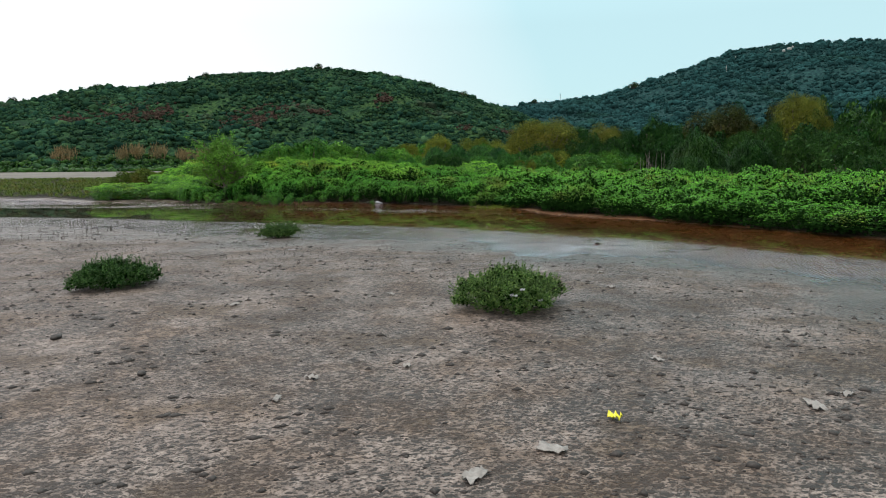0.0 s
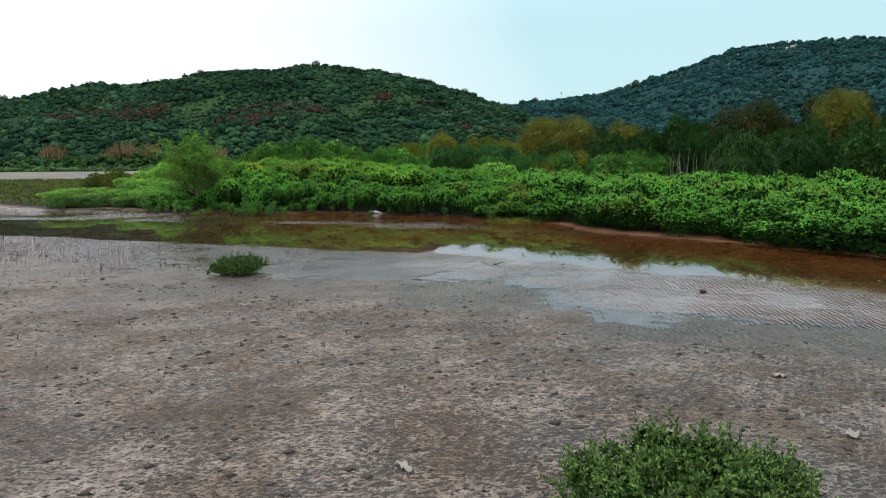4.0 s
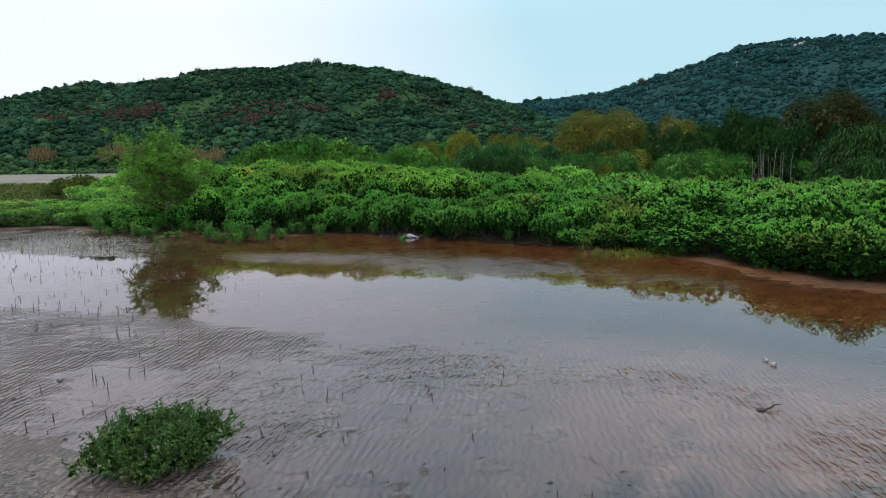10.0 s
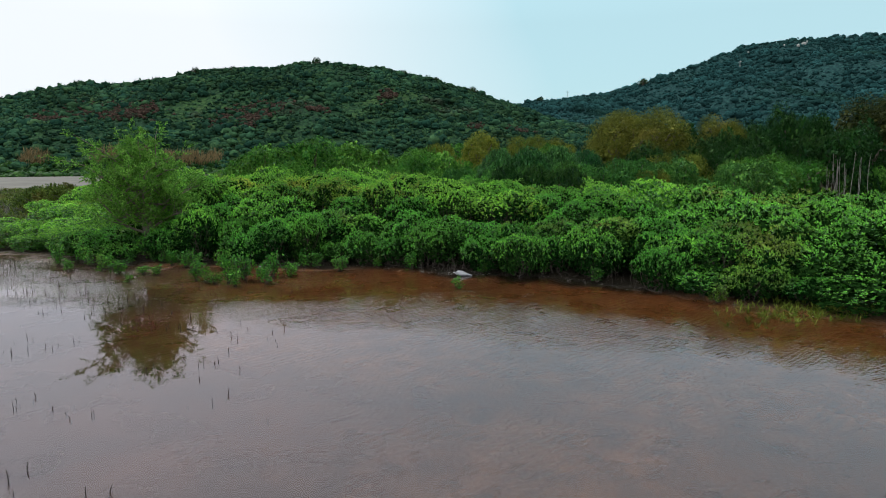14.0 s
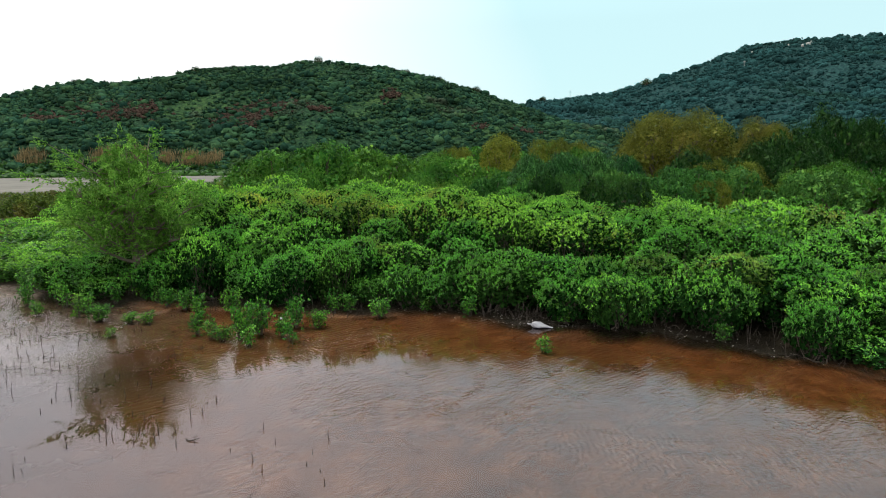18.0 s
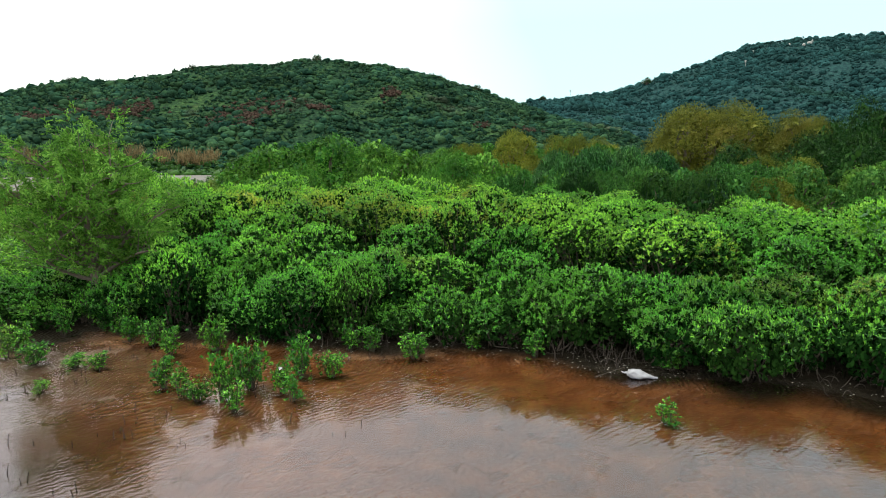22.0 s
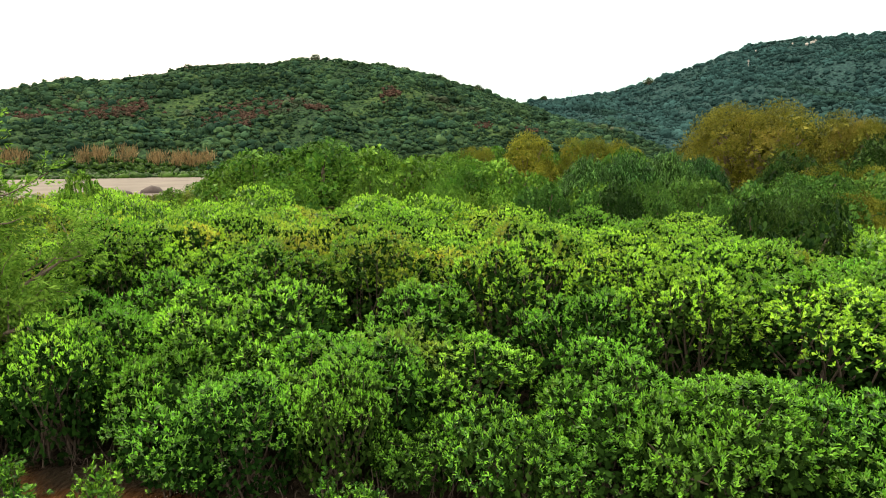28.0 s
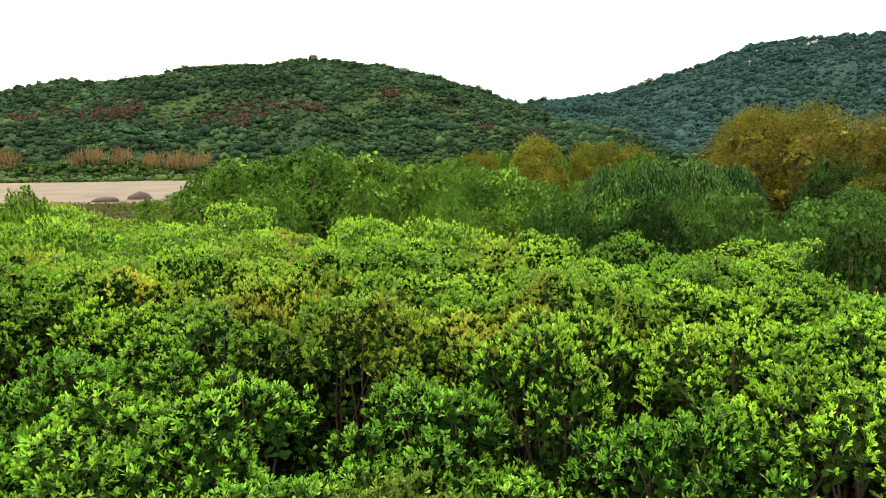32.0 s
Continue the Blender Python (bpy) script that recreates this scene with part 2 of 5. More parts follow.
def mud_material():
    """Tidal mud: dry crusted and mottled away from the channel, wet and rust-coloured by the water."""
    m, nt, bsdf = material("tidal_mud")
    p = place(nt)
    wet = nt.nodes.new("ShaderNodeAttribute")
    wet.attribute_name = "wet"
    rust = nt.nodes.new("ShaderNodeAttribute")
    rust.attribute_name = "rust"
    soil_shade = nt.nodes.new("ShaderNodeAttribute")
    soil_shade.attribute_name = "soil_shade"
    fine = noise_node(nt, 7.0, 6, 0.7, p)
    mid_n = noise_node(nt, 0.9, 4, 0.6, p)
    wide = noise_node(nt, 0.22, 3, 0.5, p)
    base = ramp(nt, fine, [(0.34, (0.080, 0.062, 0.053)), (0.48, (0.164, 0.127, 0.107)), (0.62, (0.275, 0.222, 0.189))])
    brown = ramp(nt, fine, [(0.34, (0.062, 0.042, 0.030)), (0.48, (0.127, 0.090, 0.067)), (0.62, (0.22, 0.161, 0.124))])
    col = mix(nt, spread(nt, mid_n, 0.44, 0.6), base, brown)
    col = mix(nt, spread(nt, wide, 0.45, 0.65, 0.0, 0.3), col, (0.100, 0.096, 0.098))
    wet_col = ramp(nt, noise_node(nt, 3.5, 5, 0.65, p), [(0.3, (0.066, 0.050, 0.043)), (0.7, (0.135, 0.106, 0.091))])
    col = mix(nt, spread(nt, wet.outputs["Fac"], 0.15, 0.8, 0.0, 0.85), col, wet_col)
    silt = nt.nodes.new("ShaderNodeAttribute")
    silt.attribute_name = "silt"
    silt_col = ramp(nt, noise_node(nt, 1.3, 4, 0.6, p), [(0.3, (0.070, 0.054, 0.044)), (0.7, (0.135, 0.106, 0.088))])
    pale = nt.nodes.new("ShaderNodeAttribute")
    pale.attribute_name = "pale"
    silt_col = mix(nt, pale.outputs["Fac"], silt_col, ramp(nt, noise_node(nt, 1.1, 4, 0.6, p), [(0.3, (0.205, 0.132, 0.108)), (0.7, (0.35, 0.242, 0.205))]))
    col = mix(nt, silt.outputs["Fac"], col, silt_col)
    deep = nt.nodes.new("ShaderNodeAttribute")
    deep.attribute_name = "deep"
    bed = ramp(nt, noise_node(nt, 0.6, 4, 0.6, p), [(0.3, (0.034, 0.016, 0.008)), (0.7, (0.088, 0.040, 0.022))])
    col = mix(nt, deep.outputs["Fac"], col, bed)
    # crusts and crumbs with sharp edges, thick in drifts and thin between them
    thick = spread(nt, noise_node(nt, 0.55, 4, 0.6, p), 0.36, 0.62, 0.06, -0.02)
    grain = nt.nodes.new("ShaderNodeMapping")
    grain.inputs["Rotation"].default_value = (0, 0, radians(28))
    grain.inputs["Scale"].default_value = (1.0, 1.7, 1.0)
    nt.links.new(p, grain.inputs["Vector"])
    crust = noise_node(nt, 15.0, 5, 0.7, grain.outputs[0])
    crust = spread(nt, math_node(nt, "SUBTRACT", crust, thick), 0.515, 0.57)
    speck = spread(nt, math_node(nt, "SUBTRACT", noise_node(nt, 36.0, 3, 0.6, p), thick), 0.56, 0.59)
    lumps = math_node(nt, "MAXIMUM", crust, speck)
    lumps = math_node(nt, "MULTIPLY", lumps, spread(nt, silt.outputs["Fac"], 0.0, 0.8, 1.0, 0.0))
    dark = mix(nt, spread(nt, mid_n, 0.42, 0.6), (0.027, 0.022, 0.019), (0.036, 0.022, 0.015))
    col = mix(nt, math_node(nt, "MULTIPLY", lumps, 0.76), col, dark)
    # brown and ochre blotches of algae
    blotch = spread(nt, noise_node(nt, 0.45, 5, 0.68, p), 0.54, 0.62, 0.0, 0.6)
    blotch = math_node(nt, "MULTIPLY", blotch, spread(nt, wet.outputs["Fac"], 0.3, 0.9, 1.0, 0.0))
    col = mix(nt, blotch, col, mix(nt, spread(nt, fine, 0.4, 0.6), (0.058, 0.038, 0.025), (0.112, 0.080, 0.05)))
    # scattered crumbs, each a small dark dab with an uneven rim
    shift = nt.nodes.new("ShaderNodeVectorMath")
    shift.operation = "MULTIPLY_ADD"
    shift.inputs[1].default_value = (0.05, 0.05, 0.05)
    jig = nt.nodes.new("ShaderNodeTexNoise")
    jig.inputs["Scale"].default_value = 30.0
    nt.links.new(p, jig.inputs["Vector"])
    nt.links.new(jig.outputs["Color"], shift.inputs[0])
    nt.links.new(grain.outputs[0], shift.inputs[2])
    dabs = None
    for cell, reach in ((8.0, 0.42), (17.0, 0.5)):
        vor = nt.nodes.new("ShaderNodeTexVoronoi")
        vor.voronoi_dimensions = "2D"
        vor.inputs["Scale"].default_value = cell
        nt.links.new(shift.outputs[0], vor.inputs["Vector"])
        pick = nt.nodes.new("ShaderNodeSeparateColor")
        nt.links.new(vor.outputs["Color"], pick.inputs[0])
        size = spread(nt, pick.outputs[0], 0.0, 1.0, -0.06, reach)
        size = math_node(nt, "SUBTRACT", size, math_node(nt, "MULTIPLY", thick, 1.6))
        one = spread(nt, math_node(nt, "SUBTRACT", size, vor.outputs["Distance"]), 0.0, 0.07)
        dabs = one if dabs is None else math_node(nt, "MAXIMUM", dabs, one)
    dabs = math_node(nt, "MULTIPLY", dabs, spread(nt, silt.outputs["Fac"], 0.0, 0.6, 1.0, 0.0))
    col = mix(nt, math_node(nt, "MULTIPLY", dabs, 0.96), col, dark)
    rusty = ramp(nt, noise_node(nt, 2.4, 6, 0.65, p), [(0.3, (0.078, 0.027, 0.007)), (0.5, (0.142, 0.055, 0.014)), (0.68, (0.22, 0.098, 0.032))])
    ridge = nt.nodes.new("ShaderNodeTexWave")
    ridge.bands_direction = "Y"
    ridge.inputs["Scale"].default_value = 2.1
    ridge.inputs["Distortion"].default_value = 6.0
    ridge.inputs["Detail"].default_value = 3.0
    ridge.inputs["Detail Scale"].default_value = 2.2
    slant = nt.nodes.new("ShaderNodeMapping")
    slant.inputs["Rotation"].default_value = (0, 0, radians(-32))
    nt.links.new(p, slant.inputs["Vector"])
    nt.links.new(slant.outputs[0], ridge.inputs["Vector"])
    marked = math_node(nt, "MULTIPLY", ridge.outputs["Fac"], spread(nt, noise_node(nt, 0.7, 3, 0.6, p), 0.42, 0.6))
    # ripple crests paler with sorted silt and with sky glint put into the colour
    rusty = mix(nt, spread(nt, marked, 0.45, 0.95, 0.0, 0.5), rusty, (0.235, 0.115, 0.05))
    rust_f = math_node(nt, "MULTIPLY", rust.outputs["Fac"], spread(nt, noise_node(nt, 0.35, 3, 0.5, p), 0.25, 0.55, 0.55, 1.0))
    col = mix(nt, rust_f, col, rusty)
    # dark bank mud, taken near black to paint in the shade under bushes
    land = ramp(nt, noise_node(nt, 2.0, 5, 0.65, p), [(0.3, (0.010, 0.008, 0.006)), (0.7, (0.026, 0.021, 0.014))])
    col = mix(nt, soil_shade.outputs["Fac"], col, land)
    nt.links.new(col, bsdf.inputs["Base Color"])
    rgh = math_node(nt, "ADD", spread(nt, wet.outputs["Fac"], 0.0, 0.95, 0.56, 0.27), spread(nt, mid_n, 0.3, 0.7, -0.05, 0.10))
    nt.links.new(rgh, bsdf.inputs["Roughness"])
    shine = spread(nt, wet.outputs["Fac"], 0.1, 0.95, 0.32, 0.50)
    nt.links.new(math_node(nt, "MULTIPLY", shine, spread(nt, soil_shade.outputs["Fac"], 0.0, 0.7, 1.0, 0.1)), bsdf.inputs["Specular IOR Level"])
    wave = nt.nodes.new("ShaderNodeTexWave")
    wave.inputs["Scale"].default_value = 3.3
    wave.inputs["Distortion"].default_value = 7.0
    wave.inputs["Detail"].default_value = 2.0
    wave.inputs["Detail Scale"].default_value = 1.2
    turn = nt.nodes.new("ShaderNodeMapping")
    turn.inputs["Rotation"].default_value = (0, 0, radians(14))
    nt.links.new(p, turn.inputs["Vector"])
    nt.links.new(turn.outputs[0], wave.inputs["Vector"])
    ripple = math_node(nt, "MULTIPLY", wave.outputs["Fac"], spread(nt, wet.outputs["Fac"], 0.3, 0.8, 0.0, 0.34))
    ripple = math_node(nt, "MULTIPLY", ripple, spread(nt, deep.outputs["Fac"], 0.0, 0.8, 1.0, 0.05))
    crumbs = math_node(nt, "MULTIPLY", fine, spread(nt, wet.outputs["Fac"], 0.2, 0.9, 0.7, 0.2))
    crumbs = math_node(nt, "ADD", crumbs, math_node(nt, "MULTIPLY", math_node(nt, "MAXIMUM", dabs, math_node(nt, "MULTIPLY", lumps, 0.5)), spread(nt, wet.outputs["Fac"], 0.2, 0.9, 0.6, 0.25)))
    pocks = math_node(nt, "MULTIPLY", math_node(nt, "ADD", marked, noise_node(nt, 5.0, 4, 0.6, p)), math_node(nt, "MULTIPLY", rust.outputs["Fac"], 0.42))
    bump(nt, bsdf, math_node(nt, "ADD", math_node(nt, "ADD", ripple, pocks), crumbs), 1.0, 0.055)
    return m


def water_material():
    m, nt, bsdf = material("shallow_water")
    nt.nodes.remove(bsdf)
    p = place(nt)
    clear = nt.nodes.new("ShaderNodeBsdfTransparent")
    clear.inputs["Color"].default_value = (0.95, 0.88, 0.82, 1)
    gloss = nt.nodes.new("ShaderNodeBsdfGlossy")
    gloss.inputs["Roughness"].default_value = 0.02
    gloss.inputs["Color"].default_value = (0.94, 0.925, 1.0, 1)
    fres = nt.nodes.new("ShaderNodeFresnel")
    fres.inputs["IOR"].default_value = 1.6
    shallow = nt.nodes.new("ShaderNodeAttribute")
    shallow.attribute_name = "shallow"
    wave = nt.nodes.new("ShaderNodeTexWave")
    wave.inputs["Scale"].default_value = 3.3
    wave.inputs["Distortion"].default_value = 7.0
    wave.inputs["Detail"].default_value = 2.0
    turn = nt.nodes.new("ShaderNodeMapping")
    turn.inputs["Rotation"].default_value = (0, 0, radians(18))
    nt.links.new(p, turn.inputs["Vector"])
    nt.links.new(turn.outputs[0], wave.inputs["Vector"])
    patch = spread(nt, noise_node(nt, 0.4, 3, 0.6, p), 0.36, 0.6, 0.15, 1.0)
    amp = math_node(nt, "MULTIPLY", shallow.outputs["Fac"], patch)
    h = math_node(nt, "MULTIPLY", wave.outputs["Fac"], math_node(nt, "MULTIPLY", amp, 1.25))
    riffle = nt.nodes.new("ShaderNodeAttribute")
    riffle.attribute_name = "riffle"
    flow = nt.nodes.new("ShaderNodeMapping")
    flow.inputs["Rotation"].default_value = (0, 0, radians(24))
    flow.inputs["Scale"].default_value = (1.0, 3.0, 1.0)
    nt.links.new(p, flow.inputs["Vector"])
    lap = nt.nodes.new("ShaderNodeTexWave")
    lap.bands_direction = "Y"
    lap.inputs["Scale"].default_value = 3.2
    lap.inputs["Distortion"].default_value = 6.0
    lap.inputs["Detail"].default_value = 2.0
    lap.inputs["Detail Scale"].default_value = 2.0
    slope = nt.nodes.new("ShaderNodeMapping")
    slope.inputs["Rotation"].default_value = (0, 0, radians(-30))
    nt.links.new(p, slope.inputs["Vector"])
    nt.links.new(slope.outputs[0], lap.inputs["Vector"])
    broken = math_node(nt, "ADD", noise_node(nt, 7.0, 2, 0.5, flow.outputs[0]), math_node(nt, "MULTIPLY", lap.outputs["Fac"], 0.6))
    h = math_node(nt, "ADD", h, math_node(nt, "MULTIPLY", broken, math_node(nt, "MULTIPLY", riffle.outputs["Fac"], 0.7)))
    h = math_node(nt, "ADD", h, math_node(nt, "MULTIPLY", noise_node(nt, 1.6, 2, 0.5, p), 0.02))
    b = nt.nodes.new("ShaderNodeBump")
    b.inputs["Strength"].default_value = 0.5
    b.inputs["Distance"].default_value = 0.02
    nt.links.new(h, b.inputs["Height"])
    nt.links.new(b.outputs[0], gloss.inputs["Normal"])
    nt.links.new(b.outputs[0], fres.inputs["Normal"])
    mx = nt.nodes.new("ShaderNodeMixShader")
    nt.links.new(fres.outputs[0], mx.inputs[0])
    nt.links.new(clear.outputs[0], mx.inputs[1])
    nt.links.new(gloss.outputs[0], mx.inputs[2])
    nt.links.new(mx.outputs[0], nt.nodes["Material Output"].inputs["Surface"])
    return m


def hill_material(name, stops, scale):
    m, nt, bsdf = material(name)
    p = place(nt)
    a = ramp(nt, noise_node(nt, scale, 6, 0.7, p), stops)
    tufts = ramp(nt, noise_node(nt, scale * 16, 4, 0.7, p), [(0.36, (0.35, 0.38, 0.42)), (0.52, (0.9, 0.9, 0.9)), (0.66, (1.5, 1.45, 1.25))])
    a = mix(nt, 1.0, a, tufts, "MULTIPLY")
    nt.links.new(a, bsdf.inputs["Base Color"])
    bsdf.inputs["Roughness"].default_value = 0.9
    bsdf.inputs["Specular IOR Level"].default_value = 0.03
    bump(nt, bsdf, noise_node(nt, scale * 6, 4, 0.7, p), 1.0, 1.5)
    return m


def plain(name, colour, rough=0.6, vary=0.15, scale=12.0, bump_amt=0.2):
    m, nt, bsdf = material(name)
    p = place(nt)
    lo = tuple(c * (1 - vary) for c in colour)
    hi = tuple(min(1, c * (1 + vary)) for c in colour)
    nt.links.new(ramp(nt, noise_node(nt, scale, 5, 0.65, p), [(0.3, lo), (0.7, hi)]), bsdf.inputs["Base Color"])
    bsdf.inputs["Roughness"].default_value = rough
    bump(nt, bsdf, noise_node(nt, scale * 3, 3, 0.6, p), bump_amt, 0.01)
    return m


MUD = mud_material()
WATER = water_material()
HILL_NEAR = hill_material("hillside_scrub", [(0.35, (0.01512, 0.03864, 0.02184)), (0.5, (0.02268, 0.05544, 0.02604)), (0.62, (0.03696, 0.07728, 0.02688)), (0.72, (0.04536, 0.05376, 0.03024))], 0.05)
# the far slope carries the same painted blue haze
HAZED_HILL_FAR = hill_material("hazed_far_hillside_scrub", [(0.35, (0.01331, 0.04067, 0.03845)), (0.55, (0.01923, 0.05324, 0.05324)), (0.72, (0.02588, 0.06286, 0.06064))], 0.03)
SAND = plain("pale_sand", (0.115, 0.103, 0.085), 0.9, 0.35, 0.12)
ROCK = plain("dark_boulder", (0.045, 0.035, 0.033), 0.8, 0.3, 2.0, 0.8)
LUMP = plain("mud_crumb", (0.032, 0.026, 0.022), 0.7, 0.35, 30)
WHITE_PLASTIC = plain("white_plastic", (0.31, 0.31, 0.33), 0.35, 0.08, 20, 0.3)
GREY_PAPER = plain("muddy_pale_litter", (0.24, 0.22, 0.20), 0.6, 0.2, 20, 0.4)
YELLOW_PLASTIC = plain("yellow_wrapper", (0.75, 0.70, 0.04), 0.3, 0.12, 25, 0.3)
PALE_SHELL = plain("pale_shell", (0.42, 0.40, 0.36), 0.5, 0.2, 30)
PALE_ROCK = plain("pale_rock", (0.36, 0.35, 0.33), 0.9, 0.25, 0.5, 0.5)


# ---- mesh helpers ----
rng = np.random.default_rng(7)


def mesh_of(name, verts, faces, mat, smooth=False):
    me = bpy.data.meshes.new(name)
    verts = np.asarray(verts, dtype=np.float32).reshape(-1, 3)
    if isinstance(faces, np.ndarray):
        n, k = faces.shape
        me.vertices.add(len(verts))
        me.vertices.foreach_set("co", verts.ravel())
        me.loops.add(n * k)
        me.loops.foreach_set("vertex_index", faces.astype(np.int32).ravel())
        me.polygons.add(n)
        me.polygons.foreach_set("loop_start", np.arange(0, n * k, k, dtype=np.int32))
        me.update(calc_edges=True)
        if smooth:
            me.polygons.foreach_set("use_smooth", np.ones(n, dtype=bool))
    else:
        me.from_pydata(verts.tolist(), [], faces)
        if smooth:
            for pgon in me.polygons:
                pgon.use_smooth = True
    me.materials.append(mat)
    me.validate()
    return me


def part(name, me, parent, label=""):
    ob = new(name, me)
    ob.parent = parent
    return tagged(ob, label=label) if label else ob


def thing(name, label, category, group="", kind="", me=None):
    return tagged(new(name, me), label, category, group, kind)


def unit(v):
    return v / np.maximum(np.linalg.norm(v, axis=-1, keepdims=True), 1e-9)


def leaves(centres, dirs, per, length, width, tilt, r, fold=0.25, full=True):
    """Rosettes: per leaves round each direction. Six-cornered folded leaves, or four-cornered ones (full=False)."""
    n = len(centres)
    d = unit(np.repeat(dirs, per, 0) + r.normal(0, 0.18, (n * per, 3)))
    side = unit(np.cross(d, r.normal(0, 1, (n * per, 3))))
    t = np.radians(r.uniform(tilt * 0.55, tilt * 1.35, (n * per, 1)))
    ax = unit(d * np.cos(t) + side * np.sin(t))
    wd = unit(np.cross(ax, d))
    nm = np.cross(wd, ax)
    ln = length * r.uniform(0.65, 1.25, (n * per, 1))
    w = width * r.uniform(0.75, 1.2, (n * per, 1))
    c = np.repeat(centres, per, 0) + r.normal(0, length * 0.14, (n * per, 3))
    if full:
        v = np.stack([c, c + ax * ln * 0.4 + wd * w * 0.75 + nm * w * fold, c + ax * ln * 0.78 + wd * w * 0.85 + nm * w * fold,
                      c + ax * ln, c + ax * ln * 0.78 - wd * w * 0.85 + nm * w * fold, c + ax * ln * 0.4 - wd * w * 0.75 + nm * w * fold], 1)
        base = np.arange(n * per)[:, None] * 6
        f = np.concatenate([base + [0, 1, 2, 3], base + [0, 3, 4, 5]], 0)
    else:
        v = np.stack([c, c + ax * ln * 0.62 + wd * w + nm * w * fold, c + ax * ln, c + ax * ln * 0.62 - wd * w + nm * w * fold], 1)
        f = np.arange(n * per)[:, None] * 4 + np.array([0, 1, 2, 3])
    return v.reshape(-1, 3), f


def tube(points, radii, sides=6):
    """A tapered tube through points; returns vertices and quads."""
    pts = np.asarray(points, float)
    tang = unit(np.gradient(pts, axis=0))
    ref = np.where(np.abs(tang[:, 2:3]) > 0.9, [[1.0, 0, 0]], [[0, 0, 1.0]])
    u = unit(np.cross(tang, ref))
    v = np.cross(tang, u)
    a = np.linspace(0, 2 * np.pi, sides, endpoint=False)
    ring = np.cos(a)[None, :, None] * u[:, None] + np.sin(a)[None, :, None] * v[:, None]
    verts = (pts[:, None] + ring * np.asarray(radii)[:, None, None]).reshape(-1, 3)
    faces = []
    for i in range(len(pts) - 1):
        for j in range(sides):
            k = (j + 1) % sides
            faces.append((i * sides + j, i * sides + k, (i + 1) * sides + k, (i + 1) * sides + j))
    return verts, np.array(faces)


def joined(pieces):
    vs, fs, at = [], [], 0
    for v, f in pieces:
        vs.append(v)
        fs.append(f + at)
        at += len(v)
    return np.concatenate(vs), np.concatenate(fs)


def bent(a, b, sag, steps, r):
    a, b = np.asarray(a, float), np.asarray(b, float)
    s = np.linspace(0, 1, steps)[:, None]
    off = r.normal(0, sag, 3)
    return a + (b - a) * s + off * np.sin(np.pi * s) + r.normal(0, sag * 0.15, (steps, 3)) * np.sin(np.pi * s)


def lobed_crown(lobes, density, r, up=0.55, low=-0.55, rough=0.14):
    """Points and directions on the outside of a union of ellipsoids (x, y, z, rx, rz)."""
    ps, ds = [], []
    for i, (x, y, z, rx, rz) in enumerate(lobes):
        n = int(density * 4 * np.pi * rx * (rx + rz) / 2)
        nrm = unit(r.normal(0, 1, (n, 3)))
        nrm = nrm[nrm[:, 2] > low]
        rad = np.array([rx, rx, rz]) * r.uniform(1 - rough, 1 + rough * 0.43, (len(nrm), 1))
        p = np.array([x, y, z]) + nrm * rad
        keep = np.ones(len(p), bool)
        for j, (X, Y, Z, RX, RZ) in enumerate(lobes):
            if j != i:
                q = (p - [X, Y, Z]) / [RX, RX, RZ]
                keep &= (q ** 2).sum(1) > 0.72
        ps.append(p[keep])
        ds.append(unit(nrm[keep] + [0, 0, up]))
    return np.concatenate(ps), np.concatenate(ds)


# ---- plan ----
BANK = np.array([(-90, 80), (-40, 66), (-20.5, 58.4), (-15.5, 53.5), (-12.5, 54.5), (-9.4, 52), (-7, 50), (-4.6, 49.3), (-2.7, 48.4), (-1.6, 47.8), (-0.4, 47.3), (1.5, 47.0), (2.9, 46.2), (3.7, 45.3),
                 (4.7, 44.8), (6.5, 43.8), (8, 41.9), (9.5, 39.4), (11.5, 37.0), (12.1, 34), (13.4, 31.9), (15.0, 29.4), (15.4, 27.4), (17, 24.5), (18, 21), (24, 10), (36, -12), (60, -60)], float)
CHANNEL = np.array([(-60, 58), (-26, 45), (-16, 41.5), (-9, 39.0), (-1.2, 34.6), (7.0, 30.0), (13.5, 23.4), (17.8, 16.5), (25.5, 2), (50, -50)], float)


def off_line(line, x, y):
    """Signed distance to a line of points; positive on its left side."""
    best = np.full(np.shape(x), 1e9)
    sign = np.ones(np.shape(x))
    for (ax, ay), (bx, by) in zip(line[:-1], line[1:]):
        dx, dy = bx - ax, by - ay
        t = np.clip(((x - ax) * dx + (y - ay) * dy) / (dx * dx + dy * dy), 0, 1)
        ex, ey = x - ax - t * dx, y - ay - t * dy
        d = np.hypot(ex, ey)
        s = np.where(dx * ey - dy * ex >= 0, 1.0, -1.0)
        sign = np.where(d < best, s, sign)
        best = np.minimum(d, best)
    return best * sign


def smooth(a, b, x):
    t = np.clip((x - a) / (b - a), 0, 1)
    return t * t * (3 - 2 * t)


def wobble(x, y, s, seed=0.0):
    return (np.sin(x * s * 1.3 + 1.7 * np.sin(y * s * 0.9 + seed) + seed) + np.sin(y * s * 1.7 + 1.3 * np.sin(x * s * 1.1 - seed) + 2 * seed)) * 0.5


